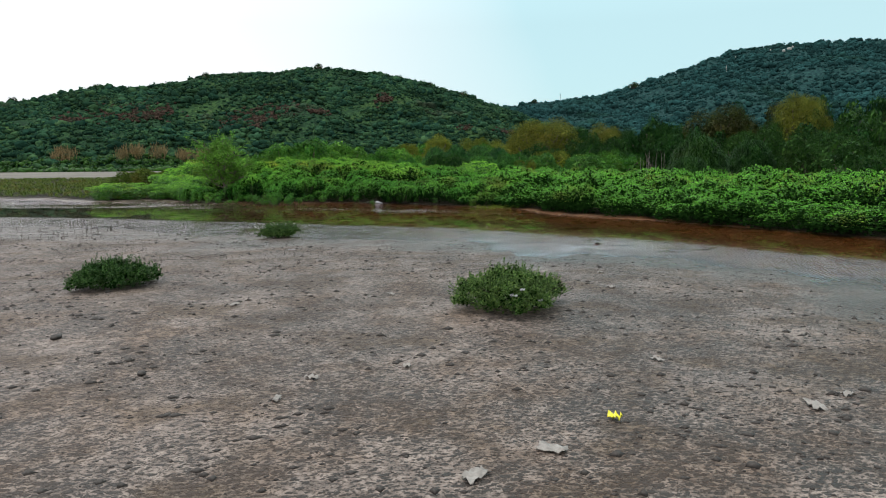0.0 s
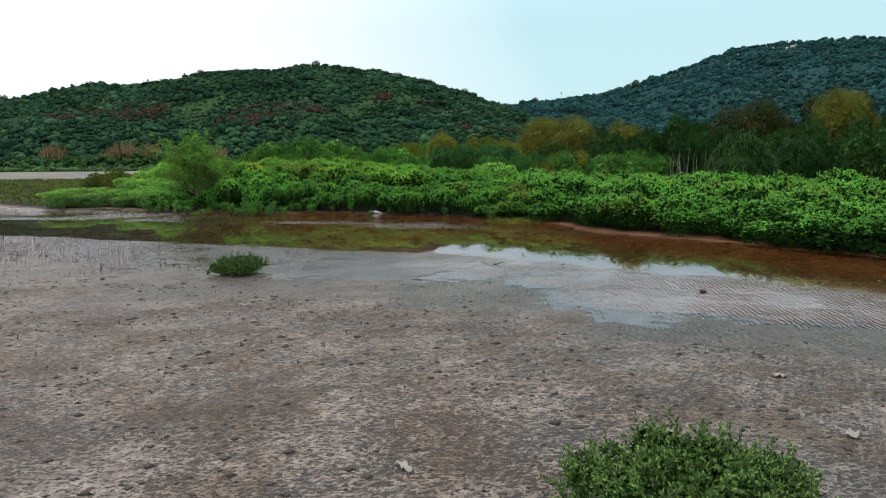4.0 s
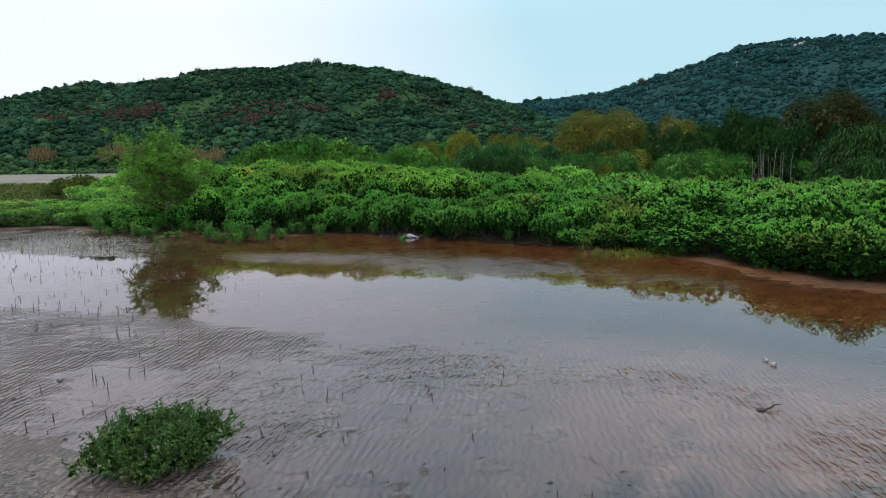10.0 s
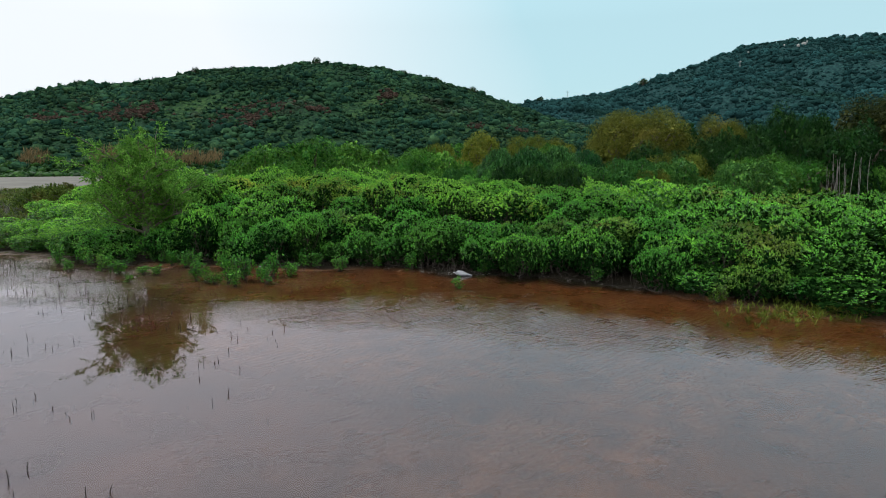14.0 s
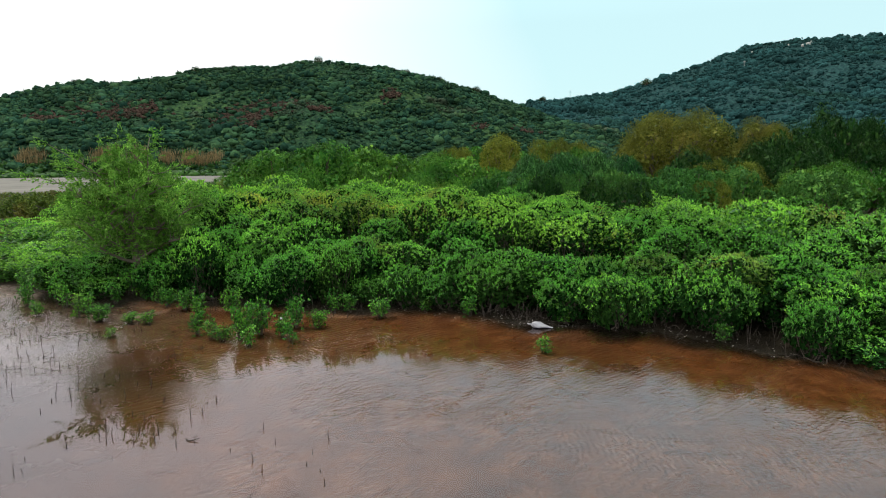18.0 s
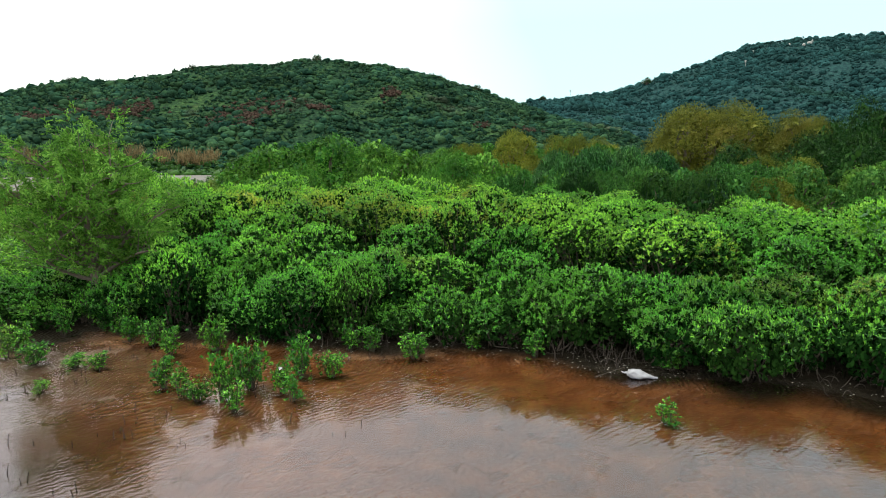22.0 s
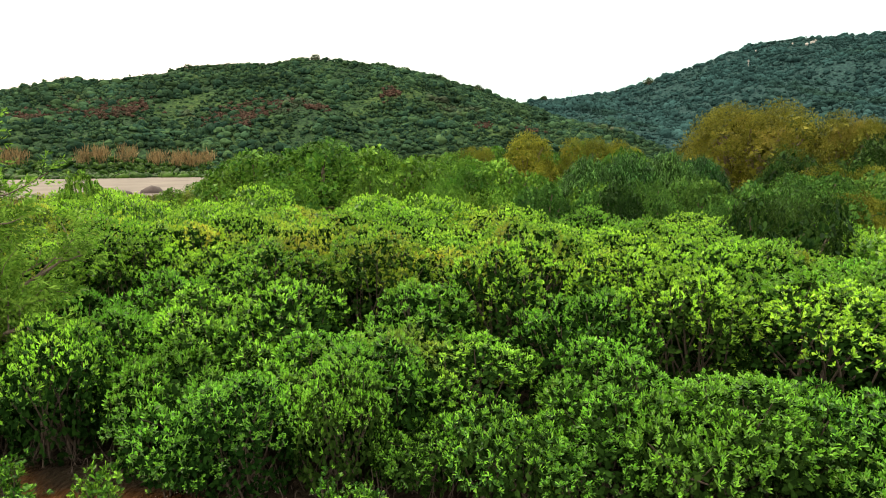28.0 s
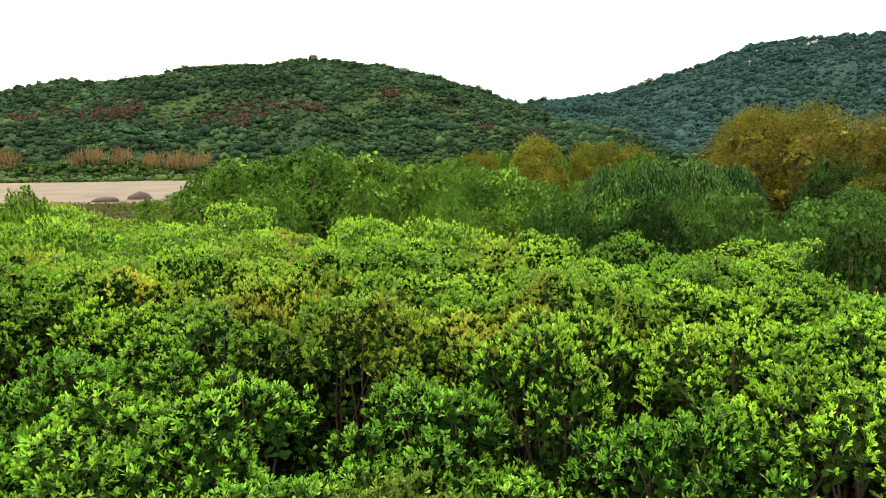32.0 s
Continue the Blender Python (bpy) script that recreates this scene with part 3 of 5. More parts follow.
def ground_height(x, y):
    inland = off_line(BANK, x, y)
    c = off_line(CHANNEL, x, y)
    near = np.maximum(-c, 0)
    far = np.maximum(c, 0)
    h = -0.085 + 0.068 * smooth(0.8, 3.0, near) + 0.013 * smooth(4.5, 7.0, near) + 0.05 * smooth(6.0, 12.0, near) + 0.03 * smooth(10, 30, near)
    h = h + 0.062 * smooth(1.8, 5.5, far) - 0.012 * smooth(5.5, 7.5, far) + 0.0045 * (wobble(x * 0.6 + 0.2 * y, y * 1.2, 5.3, 4.0) + wobble(y, x * 0.5, 8.9, 1.0)) * smooth(2.0, 3.5, far) * (1 - 0.8 * smooth(5.0, 7.0, far))
    side = smooth(1.5, -3.0, x) * smooth(5.0, 8.0, far)
    h = h + side * (0.014 + 0.005 * smooth(-4.0, -7.0, x) + 0.009 * wobble(x, y, 1.1, 3.0) + 0.006 * wobble(x, y, 3.4, 1.0))
    h = h + 0.012 * wobble(x * 1.3 + 0.4 * y, y, 6.1, 2.0) * np.clip(0.4 + wobble(x, y, 1.7, 5.0), 0, 1) * smooth(4.0, 6.0, far) * smooth(0.0, -1.0, inland)
    h = h + 0.007 * wobble(x, y, 0.5) * smooth(1, 5, np.abs(c)) + 0.004 * wobble(x, y, 1.9, 2.0) + 0.003 * wobble(x + 0.3 * y, y, 7.0, 1.0)
    h = np.where(inland > -1.8, h + 0.15 * smooth(-1.8, 3.0, inland), h)
    h = h + 0.35 * smooth(6, 60, inland)
    return h


def axis_steps(fine_lo, fine_hi, step, reach_lo, reach_hi):
    inner = list(np.arange(fine_lo, fine_hi + step * 0.5, step))
    up, d = [], step
    while (up[-1] if up else fine_hi) < reach_hi:
        d *= 1.22
        up.append((up[-1] if up else fine_hi) + d)
    down, d = [], step
    while (down[-1] if down else fine_lo) > reach_lo:
        d *= 1.22
        down.append((down[-1] if down else fine_lo) - d)
    return np.array(down[::-1] + inner + up)


def grid_mesh(name, xs, ys, height, mat):
    X, Y = np.meshgrid(xs, ys)
    Z = height(X, Y)
    nx, ny = len(xs), len(ys)
    i = (np.arange(ny - 1)[:, None] * nx + np.arange(nx - 1)[None]).ravel()
    f = np.stack([i, i + 1, i + 1 + nx, i + nx], 1)
    return mesh_of(name, np.stack([X, Y, Z], -1).reshape(-1, 3), f, mat, True), X.ravel(), Y.ravel(), Z.ravel()


def paint(me, name, values):
    a = me.attributes.new(name, "FLOAT", "POINT")
    a.data.foreach_set("value", np.ascontiguousarray(values, dtype=np.float32))


# ---- ground and water ----
me, X, Y, Z = grid_mesh("ground", axis_steps(-14, 18, 0.14, -2800, 2800), axis_steps(3, 52, 0.14, -1500, 3000), ground_height, MUD)
inland = off_line(BANK, X, Y)
chan = off_line(CHANNEL, X, Y)
paint(me, "wet", np.clip(1 - smooth(-0.006, 0.022, Z - 0.02 * smooth(2.5, -2.0, X) * smooth(14.0, 20.0, Y) + 0.012 * wobble(X, Y, 0.7, 1.0)), 0, 1))
bar = smooth(-3.5, -7.0, X) * smooth(3.0, 6.0, chan) * smooth(0.2, -0.8, inland)
paint(me, "silt", np.maximum(smooth(-0.005, -0.016, Z), bar))
# the bar term pales the silt, standing for sky sheen on its wet film
paint(me, "pale", smooth(1.0, 6.0, X) * (1 - smooth(35, 38, Y)) * smooth(0.6, -1.2, chan) + 0.3 * bar)
deep = np.where(chan > 0, smooth(-0.012, -0.03, Z), smooth(-0.026, -0.05, Z)) * (1 - 0.8 * smooth(0.0, 4.5, X) * (1 - smooth(35, 38, Y)) * smooth(0.3, -1.6, chan))
paint(me, "deep", deep)
paint(me, "rust", np.clip(smooth(-4.8, -1.2, inland + 1.0 * wobble(X, Y, 0.6, 3.0)) * (1 - 0.9 * smooth(-4.5, -8, X)) + 0.2 * smooth(-6, 0, chan) * smooth(-6, 1, X) + 0.85 * smooth(1.6, 3.4, chan) * smooth(-5.0, -1.5, X) + 0.7 * np.exp(-((X - 3.2) ** 2 / 9 + (Y - 33.2) ** 2 / 5)), 0, 1) * (1 - 0.15 * deep))
# dark mud inland, widened to cover painted shade below the overhang and tree
paint(me, "soil_shade", smooth(-0.95, -0.1, inland + 0.45 * smooth(2.5, 4.5, X) - 1.1 * smooth(7.0, 9.0, X) + 0.8 * smooth(-6.0, -7.0, X) * smooth(-9.6, -8.6, X) + 0.3 * wobble(X, Y, 2.0)))
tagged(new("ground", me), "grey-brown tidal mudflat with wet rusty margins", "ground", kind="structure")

wme, X, Y, Z = grid_mesh("water", axis_steps(-12, 14, 0.25, -70, 60), axis_steps(18, 50, 0.25, -55, 66), lambda x, y: np.zeros_like(x) - 0.006, WATER)
chan = off_line(CHANNEL, X, Y)
shoal = smooth(-0.05, -0.012, ground_height(X, Y))
paint(wme, "shallow", shoal * (chan < 0))
paint(wme, "riffle", shoal * smooth(1.7, 2.5, chan + 0.5 * wobble(X, Y, 0.9, 2.0)) * np.clip(0.62 + 0.55 * wobble(X * 0.7, Y * 1.4, 0.55, 5.0), 0.1, 1.0) * (0.45 + 0.55 * smooth(-3.0, 0.5, X) + 0.6 * smooth(-4.5, -6.5, X)))
tagged(new("water", wme), "shallow brown tidal water over rusty mud", "water", kind="structure")

sand_me, *_ = grid_mesh("sand_flat", np.arange(-260, 21, 4.0), np.arange(112, 242, 4.0),
                        lambda x, y: 0.38 + 0.5 * np.clip(1 - ((x + 110) / 125) ** 4, -1, 1) * np.clip(1 - ((y - 178) / 62) ** 4, -1, 1) + 0.05 * wobble(x, y, 0.1), SAND)
tagged(new("sand_flat", sand_me), "pale bare sand flat below the hill", "sand", kind="structure")


# ---- hills ----
RIDGE_L = np.array([(-330, 8), (-230, 22), (-170, 32), (-142, 34.6), (-128, 37.9), (-110, 41), (-96, 40.1), (-81, 42.8), (-62, 47.3), (-42, 48.6), (-29, 48.3), (-14, 51.1), (-5, 52.2),
                    (15, 50.5), (35, 47.7), (53, 44.2), (67, 40.6), (78.5, 36.4), (91, 32.1), (120, 22), (160, 10), (200, 2)], float)
RIDGE_R = np.array([(-120, 20), (0, 38), (100, 49), (165, 54.3), (191, 59.5), (224, 60.7), (262, 65.6), (296, 75.7), (342, 90.9), (382, 105), (406, 113), (451, 118), (491, 121), (547, 125.7),
                    (650, 132), (800, 120), (1000, 70)], float)


def hill_left(x, y):
    top = np.interp(x, RIDGE_L[:, 0], RIDGE_L[:, 1])
    s = np.clip((y - 236) / (345 - 236), 0, 1)
    rise = np.where(y < 345, s ** 0.92, 1 - 0.6 * smooth(345, 470, y))
    spurs = 1.5 * np.sin(x * 0.085 + 0.012 * y + 1.2 * np.sin(x * 0.031)) + 0.9 * np.sin(x * 0.19 + 0.03 * y)
    return top * rise + (1.6 * wobble(x, y, 0.06) + spurs) * s * (1 - s) * 4 - 0.5


def hill_right(x, y):
    top = np.interp(x, RIDGE_R[:, 0], RIDGE_R[:, 1])
    foot = 250 + 60 * smooth(250, 50, x)
    s = np.clip((y - foot) / (600 - foot), 0, 1)
    rise = np.where(y < 600, s ** 1.05, 1 - 0.6 * smooth(600, 800, y))
    return top * rise + (4.0 * wobble(x, y, 0.03, 1.0) + 3.5 * np.sin(x * 0.045 - 0.012 * y + np.sin(x * 0.017))) * s * (1 - s) * 4 - 0.5


hl, *_ = grid_mesh("hill_left", np.arange(-330, 201, 5.0), np.arange(232, 440, 4.0), hill_left, HILL_NEAR)
tagged(new("hill_near", hl), "low rounded hill covered in dark green scrub", "hill", kind="structure")
hr, *_ = grid_mesh("hill_right", np.arange(-120, 1000, 8.0), np.arange(246, 760, 7.0), hill_right, HAZED_HILL_FAR)
tagged(new("hill_far", hr), "taller wooded hill in the distance, tinted blue as haze", "hill", kind="structure")


def ball_template():
    bm = bmesh.new()
    bmesh.ops.create_icosphere(bm, subdivisions=1, radius=1.0)
    v = np.array([q.co[:] for q in bm.verts])
    f = np.array([[q.index for q in t.verts] for t in bm.faces])
    bm.free()
    return v, f


BALL_V, BALL_F = ball_template()


def clump_stuff(name, pts, sizes, mat, label, category, flat=0.75, cards=12):
    """Scrub clumps with uneven outlines, thousands, as one object: each a dome of broad leafy tufts."""
    n = len(pts)
    nrm = rng.normal(0, 1, (n, cards, 3))
    nrm[..., 2] = np.abs(nrm[..., 2]) * 0.9 - 0.15
    nrm = unit(nrm)
    at = nrm * rng.uniform(0.65, 1.0, (n, cards, 1)) * sizes[:, None, None] * np.array([1, 1, flat]) + pts[:, None]
    face = unit(nrm + [0, 0, 0.35] + rng.normal(0, 0.4, nrm.shape))
    u = unit(np.cross(face, rng.normal(0, 1, nrm.shape)))
    w = np.cross(face, u)
    k = sizes[:, None, None] * rng.uniform(0.24, 0.5, (n, cards, 1))
    v = np.stack([at - u * k, at - w * k * 0.8 + face * k * 0.25, at + u * k, at + w * k * 0.8 + face * k * 0.25], 2).reshape(-1, 3)
    f = np.arange(n * cards)[:, None] * 4 + np.array([0, 1, 2, 3])
    return thing(name, label, category, kind="stuff", me=mesh_of(name, v, f, mat))


def lumpy_templates(count, level, seed):
    """Uneven rounded bush forms, each with its own bulges and hollows."""
    r = np.random.default_rng(seed)
    bm = bmesh.new()
    bmesh.ops.create_icosphere(bm, subdivisions=level, radius=1.0)
    v = np.array([q.co[:] for q in bm.verts])
    f = np.array([[q.index for q in t.verts] for t in bm.faces])
    bm.free()
    forms = []
    for k in range(count):
        way = unit(r.normal(0, 1, (7, 3)))
        lift = np.max(np.clip(v @ way.T, 0, 1) ** 5 * r.uniform(0.2, 0.5, 7), axis=1)
        forms.append(v * (0.72 + lift + r.normal(0, 0.05, len(v)))[:, None])
    return np.array(forms), f


FINE_FORMS, FINE_F = lumpy_templates(14, 2, 21)
ROUGH_FORMS, ROUGH_F = lumpy_templates(14, 1, 22)


def canopy_stuff(name, pts, sizes, mat, label, category, flat=0.62, fine=1.5):
    """Rounded bush and tree crowns by the thousand as one object; the large ones have more facets."""
    pieces = []
    for forms, f, pick in ((FINE_FORMS, FINE_F, sizes > fine), (ROUGH_FORMS, ROUGH_F, sizes <= fine)):
        p, z = pts[pick], sizes[pick]
        n = len(p)
        v = forms[rng.integers(0, len(forms), n)]
        a = rng.uniform(0, 6.28, n)
        c, q = np.cos(a)[:, None], np.sin(a)[:, None]
        v = np.stack([v[..., 0] * c - v[..., 1] * q, v[..., 0] * q + v[..., 1] * c, v[..., 2] * flat * rng.uniform(0.8, 1.25, (n, 1))], -1)
        v = v * z[:, None, None] + p[:, None]
        pieces.append((v.reshape(-1, 3), (f[None] + (np.arange(n) * v.shape[1])[:, None, None]).reshape(-1, 3)))
    v, f = joined(pieces)
    # leafy tufts that break every outline
    n, cards = len(pts), 9
    nrm = rng.normal(0, 1, (n, cards, 3))
    nrm[..., 2] = np.abs(nrm[..., 2]) * 0.9 - 0.1
    nrm = unit(nrm)
    at = pts[:, None] + nrm * rng.uniform(0.7, 1.08, (n, cards, 1)) * sizes[:, None, None] * np.array([1, 1, flat])
    face = unit(nrm + rng.normal(0, 0.35, nrm.shape))
    u = unit(np.cross(face, rng.normal(0, 1, nrm.shape)))
    w = np.cross(face, u)
    k = sizes[:, None, None] * rng.uniform(0.16, 0.42, (n, cards, 1))
    tv = np.stack([at - u * k, at - w * k * 0.7 + face * k * 0.3, at + u * k + face * k * 0.5, at + w * k * 0.7], 2).reshape(-1, 3)
    i = np.arange(n * cards)[:, None] * 4
    v, f = joined([(v, f), (tv, np.concatenate([i + [0, 1, 2], i + [0, 2, 3]]))])
    return thing(name, label, category, kind="stuff", me=mesh_of(name, v, f, mat, True))


def scatter_hill(n, x0, x1, y0, y1, height, gaps, least, mean, most, bare=-0.3):
    """Crowns in drifts, with thinner grassy ground between them."""
    x, y = rng.uniform(x0, x1, n), y0 + (y1 - y0) * rng.uniform(0, 1, n) ** 0.85
    drift = wobble(x, y, gaps, 4.0) + 0.6 * wobble(x, y, gaps * 3.1, 1.0) + rng.normal(0, 0.3, n)
    ok = drift > bare
    x, y, drift = x[ok], y[ok], drift[ok]
    size = np.minimum(least + rng.gamma(1.5, mean / 1.5, len(x)) * np.clip(0.75 + 0.45 * drift, 0.5, 1.5), most)
    return np.stack([x, y, height(x, y) + size * 0.3], 1), size


pts, sz = scatter_hill(19000, -230, 150, 238, 352, hill_left, 0.07, 0.5, 0.62, 2.6, -0.9)
canopy_stuff("hill_scrub", pts, sz, HILLBUSH, "dark green scrub bushes covering the hillside", "scrub")
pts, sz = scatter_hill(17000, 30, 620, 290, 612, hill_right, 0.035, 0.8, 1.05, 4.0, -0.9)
canopy_stuff("far_hill_woods", pts, sz, HAZED_FARBUSH, "trees and scrub on the far hill, tinted blue as haze", "woods", 0.75, 2.4)
# patches of dry reddish scrub on the slope
px_, py_ = [], []
for cx, cy, rx, ry, k in ((-101, 290, 9, 4, 70), (-86, 300, 12, 6, 110), (-72, 288, 7, 4, 50), (-38, 282, 8, 4, 70), (-24, 290, 9, 5, 80), (-30, 276, 6, 3, 40), (75, 290, 7, 5, 50), (57, 276, 3, 2, 14), (-4, 280, 4, 2, 14), (24, 300, 4, 3, 16)):
    k *= 3
    px_.append(rng.normal(cx, rx * 0.6, k))
    py_.append(rng.normal(cy, ry * 0.9, k))
px_, py_ = np.concatenate(px_), np.concatenate(py_)
sz = rng.uniform(0.5, 1.25, len(px_))
canopy_stuff("dry_scrub", np.stack([px_, py_, hill_left(px_, py_) + sz * 0.45], 1), sz, DRYBUSH, "dry reddish-brown scrub on the hillside", "scrub", 0.7)
# low growth along the foot of the hill, beyond the sand
n = 2600
px_, py_ = rng.uniform(-170, 60, n), rng.uniform(226, 246, n)
sz = rng.uniform(0.6, 1.5, n)
canopy_stuff("foot_scrub", np.stack([px_, py_, 0.3 + sz * 0.4 + np.maximum(hill_left(px_, py_), 0)], 1), sz, DARKSHRUB, "low green thicket along the foot of the hill", "thicket")


n = 420
px_, py_ = rng.uniform(-170, 40, n), rng.uniform(214, 224, n)
sz = rng.uniform(0.9, 2.1, n)
canopy_stuff("sand_edge_scrub", np.stack([px_, py_, 0.3 + sz * 0.35], 1), sz, DARKSHRUB, "rounded green bushes along the far edge of the sand", "thicket", 0.7, 0.5)


# ---- mangrove stand ----
def mangrove_lobes(r, radius, height, fall):
    """A low core, broad billows over it, and knobs of shoots on every billow."""
    core = (0, 0, height * 0.40, radius * 0.78, height * 0.36)
    billows, knobs = [], []
    for i in range(8):
        a = i * 2.4 + r.uniform(-0.4, 0.4)
        d = radius * math.sqrt((i + 0.4) / 8) * r.uniform(0.7, 0.9)
        rr = radius * r.uniform(0.25, 0.42)
        rz = rr * r.uniform(0.75, 1.0)
        top = height * (0.97 - fall * (d / radius) ** 1.9) + r.uniform(-0.24, 0.05)
        z = max(top - rz, 0.62)
        x, y = d * math.cos(a), d * math.sin(a)
        billows.append((x, y, z, rr, rz))
        for k in range(5):
            b, e = r.uniform(0, 6.28), r.uniform(0.0, 1.35)
            kr = rr * r.uniform(0.3, 0.48)
            knobs.append((x + rr * 0.8 * math.cos(b) * math.cos(e), y + rr * 0.8 * math.sin(b) * math.cos(e), z + rz * 0.8 * math.sin(e), kr, kr * 0.9))
    return core, billows, knobs


def mangrove_bush(seed, radius, height, density, per, full, leaf=0.06, low=0.42, fall=0.3, fresh=4, bare=(0.55, 1.0), up=0.65, tilt=37):
    r = np.random.default_rng(seed)
    core, billows, knobs = mangrove_lobes(r, radius, height, fall)
    p, d = lobed_crown(billows + knobs, density, r, up, -0.45)
    q, e = lobed_crown([core], density * 0.22, r, 1.3, -0.3)
    p, d = np.concatenate([p, q]), np.concatenate([d, e])
    ok = p[:, 2] > low
    p, d = p[ok], d[ok]
    v, f = leaves(p - d * leaf * 0.35, d, per - fresh, leaf * 1.12, leaf * 0.22, tilt + 28, r, full=full)
    # young leaves favour upward faces, which also paints the tops as if top-lit
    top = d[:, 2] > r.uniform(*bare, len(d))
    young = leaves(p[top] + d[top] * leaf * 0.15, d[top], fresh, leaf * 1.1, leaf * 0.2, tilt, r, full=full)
    pieces = []
    for x, y, z, rx, rz in [core] + billows + knobs[::5]:
        foot = (r.uniform(-0.35, 0.35) * radius, r.uniform(-0.35, 0.35) * radius, 0)
        tip = (x + r.uniform(-0.4, 0.4) * rx, y + r.uniform(-0.4, 0.4) * rx, z + 0.2 * rz)
        pieces.append(tube(bent(foot, tip, 0.08, 5, r), np.linspace(0.022, 0.007, 5), 5))
    for q in range(8):
        a = r.uniform(0, 6.28)
        pieces.append(tube(bent((0.1 * math.cos(a), 0.1 * math.sin(a), 0.3), (0.45 * math.cos(a), 0.45 * math.sin(a), -0.03), 0.05, 4, r), np.linspace(0.013, 0.008, 4), 4))
    # dense foliage filling the inside, mostly given the leaf colour darkened as shade
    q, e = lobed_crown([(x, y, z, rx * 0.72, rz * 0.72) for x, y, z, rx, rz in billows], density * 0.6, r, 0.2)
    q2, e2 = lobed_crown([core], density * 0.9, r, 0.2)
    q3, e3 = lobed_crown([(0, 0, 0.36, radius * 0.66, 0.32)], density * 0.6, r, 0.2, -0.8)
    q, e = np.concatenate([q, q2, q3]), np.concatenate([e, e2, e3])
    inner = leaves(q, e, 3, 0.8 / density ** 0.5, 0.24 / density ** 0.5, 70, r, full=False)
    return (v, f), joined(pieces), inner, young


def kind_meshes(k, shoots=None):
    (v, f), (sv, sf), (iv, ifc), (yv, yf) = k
    return mesh_of("mangrove_crown", v, f, MANGROVE), mesh_of("mangrove_wood", sv, sf, STEM, True), mesh_of("mangrove_inner", iv, ifc, SHADE_DARK_INNER), mesh_of("mangrove_shoots", yv, yf, shoots or YOUNG)


CLASSES = (1.25, 1.9, 2.6)
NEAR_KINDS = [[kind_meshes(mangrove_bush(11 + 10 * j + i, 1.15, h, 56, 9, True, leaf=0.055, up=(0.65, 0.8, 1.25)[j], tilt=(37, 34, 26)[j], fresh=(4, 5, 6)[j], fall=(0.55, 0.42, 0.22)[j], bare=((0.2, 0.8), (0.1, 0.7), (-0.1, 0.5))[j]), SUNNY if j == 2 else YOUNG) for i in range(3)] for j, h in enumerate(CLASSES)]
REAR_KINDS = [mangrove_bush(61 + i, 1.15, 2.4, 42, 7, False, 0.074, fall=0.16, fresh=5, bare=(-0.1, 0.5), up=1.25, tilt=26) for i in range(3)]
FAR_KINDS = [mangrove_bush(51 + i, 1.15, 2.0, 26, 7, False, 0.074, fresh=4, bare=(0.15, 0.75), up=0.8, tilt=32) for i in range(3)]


def stand_height(inl):
    return 1.45 + 1.2 * smooth(0.2, 4.5, inl)


def rear_edge(x):
    return np.interp(x, [-14, -8, -3, 2, 8, 14, 20, 30, 40], [74, 72, 66, 61.5, 59, 58, 56, 50, 42])


def near_part(x, y):
    return -9 < x < 11 and y < 58.5


spots = []
for iy, y0 in enumerate(np.arange(10, 75, 1.5)):
    for x0 in np.arange(-14, 37, 1.72):
        x = x0 + (0.82 if iy % 2 else 0) + rng.uniform(-0.4, 0.4)
        y = y0 + rng.uniform(-0.4, 0.4)
        inl = float(off_line(BANK, np.array(x), np.array(y)))
        edge = 1.75 + 0.25 * math.sin(x * 1.7 + y)
        if inl < edge or y > rear_edge(x) or inl > 17 or x < -13.2 or (-10.2 < x < -5.0 and y < 52.6):
            continue
        if math.hypot(x + 6.5, y - 51.0) < 2.2 or math.hypot(x - 9.5, y - 53.5) < 1.5:
            continue
        spots.append((x, y, inl))


# low bushes round the foot of the feathery tree
spots += [(-9.3, 51.9, 0.3), (-8.7, 51.4, 0.3), (-7.9, 50.8, 0.3), (-7.3, 50.3, 0.3), (-5.5, 49.9, 0.3), (-9.9, 52.6, 0.3), (-4.9, 50.5, 1.0), (-8.3, 52.9, 1.3), (-9.1, 54.0, 1.3), (-5.0, 51.9, 1.8)]
# two close rows along the water's edge
for setback, gap in ((0.25, 1.05), (1.25, 1.2)):
    run = along = 0.0
    for (ax, ay), (bx, by) in zip(BANK[3:-4], BANK[4:-3]):
        d = math.hypot(bx - ax, by - ay)
        while run < d:
            t = run / d
            off = setback + rng.uniform(-0.35, 0.6)
            along += gap
            bay = setback < 0.5 and math.sin(along * 1.15) + 0.6 * math.sin(along * 2.7 + 1.0) > 0.95
            if not bay and not -10.2 < ax + (bx - ax) * t < -5.4:
                spots.append((ax + (bx - ax) * t - (by - ay) / d * off, ay + (by - ay) * t + (bx - ax) / d * off, setback * 1.3 + 0.05))
            run += gap * rng.uniform(0.84, 1.16)
        run -= d


def bush_size(x, y, inl):
    tall = float(stand_height(inl)) * rng.uniform(0.86, 1.1) * (rng.uniform(0.6, 1.35) if inl < 0.5 else 1.0 if near_part(x, y) else rng.uniform(0.78, 1.16)) * (1.0 if x > -7 or y > 60 else 0.68)
    tall *= float(np.interp(x, [4, 12, 18, 30], [1.0, 0.80, 0.66, 0.66]))
    wide = rng.uniform(0.95, 1.18) * (rng.uniform(0.62, 0.95) if inl < 1.5 else 0.9 if inl < 2.5 else 1.0)
    return tall, wide


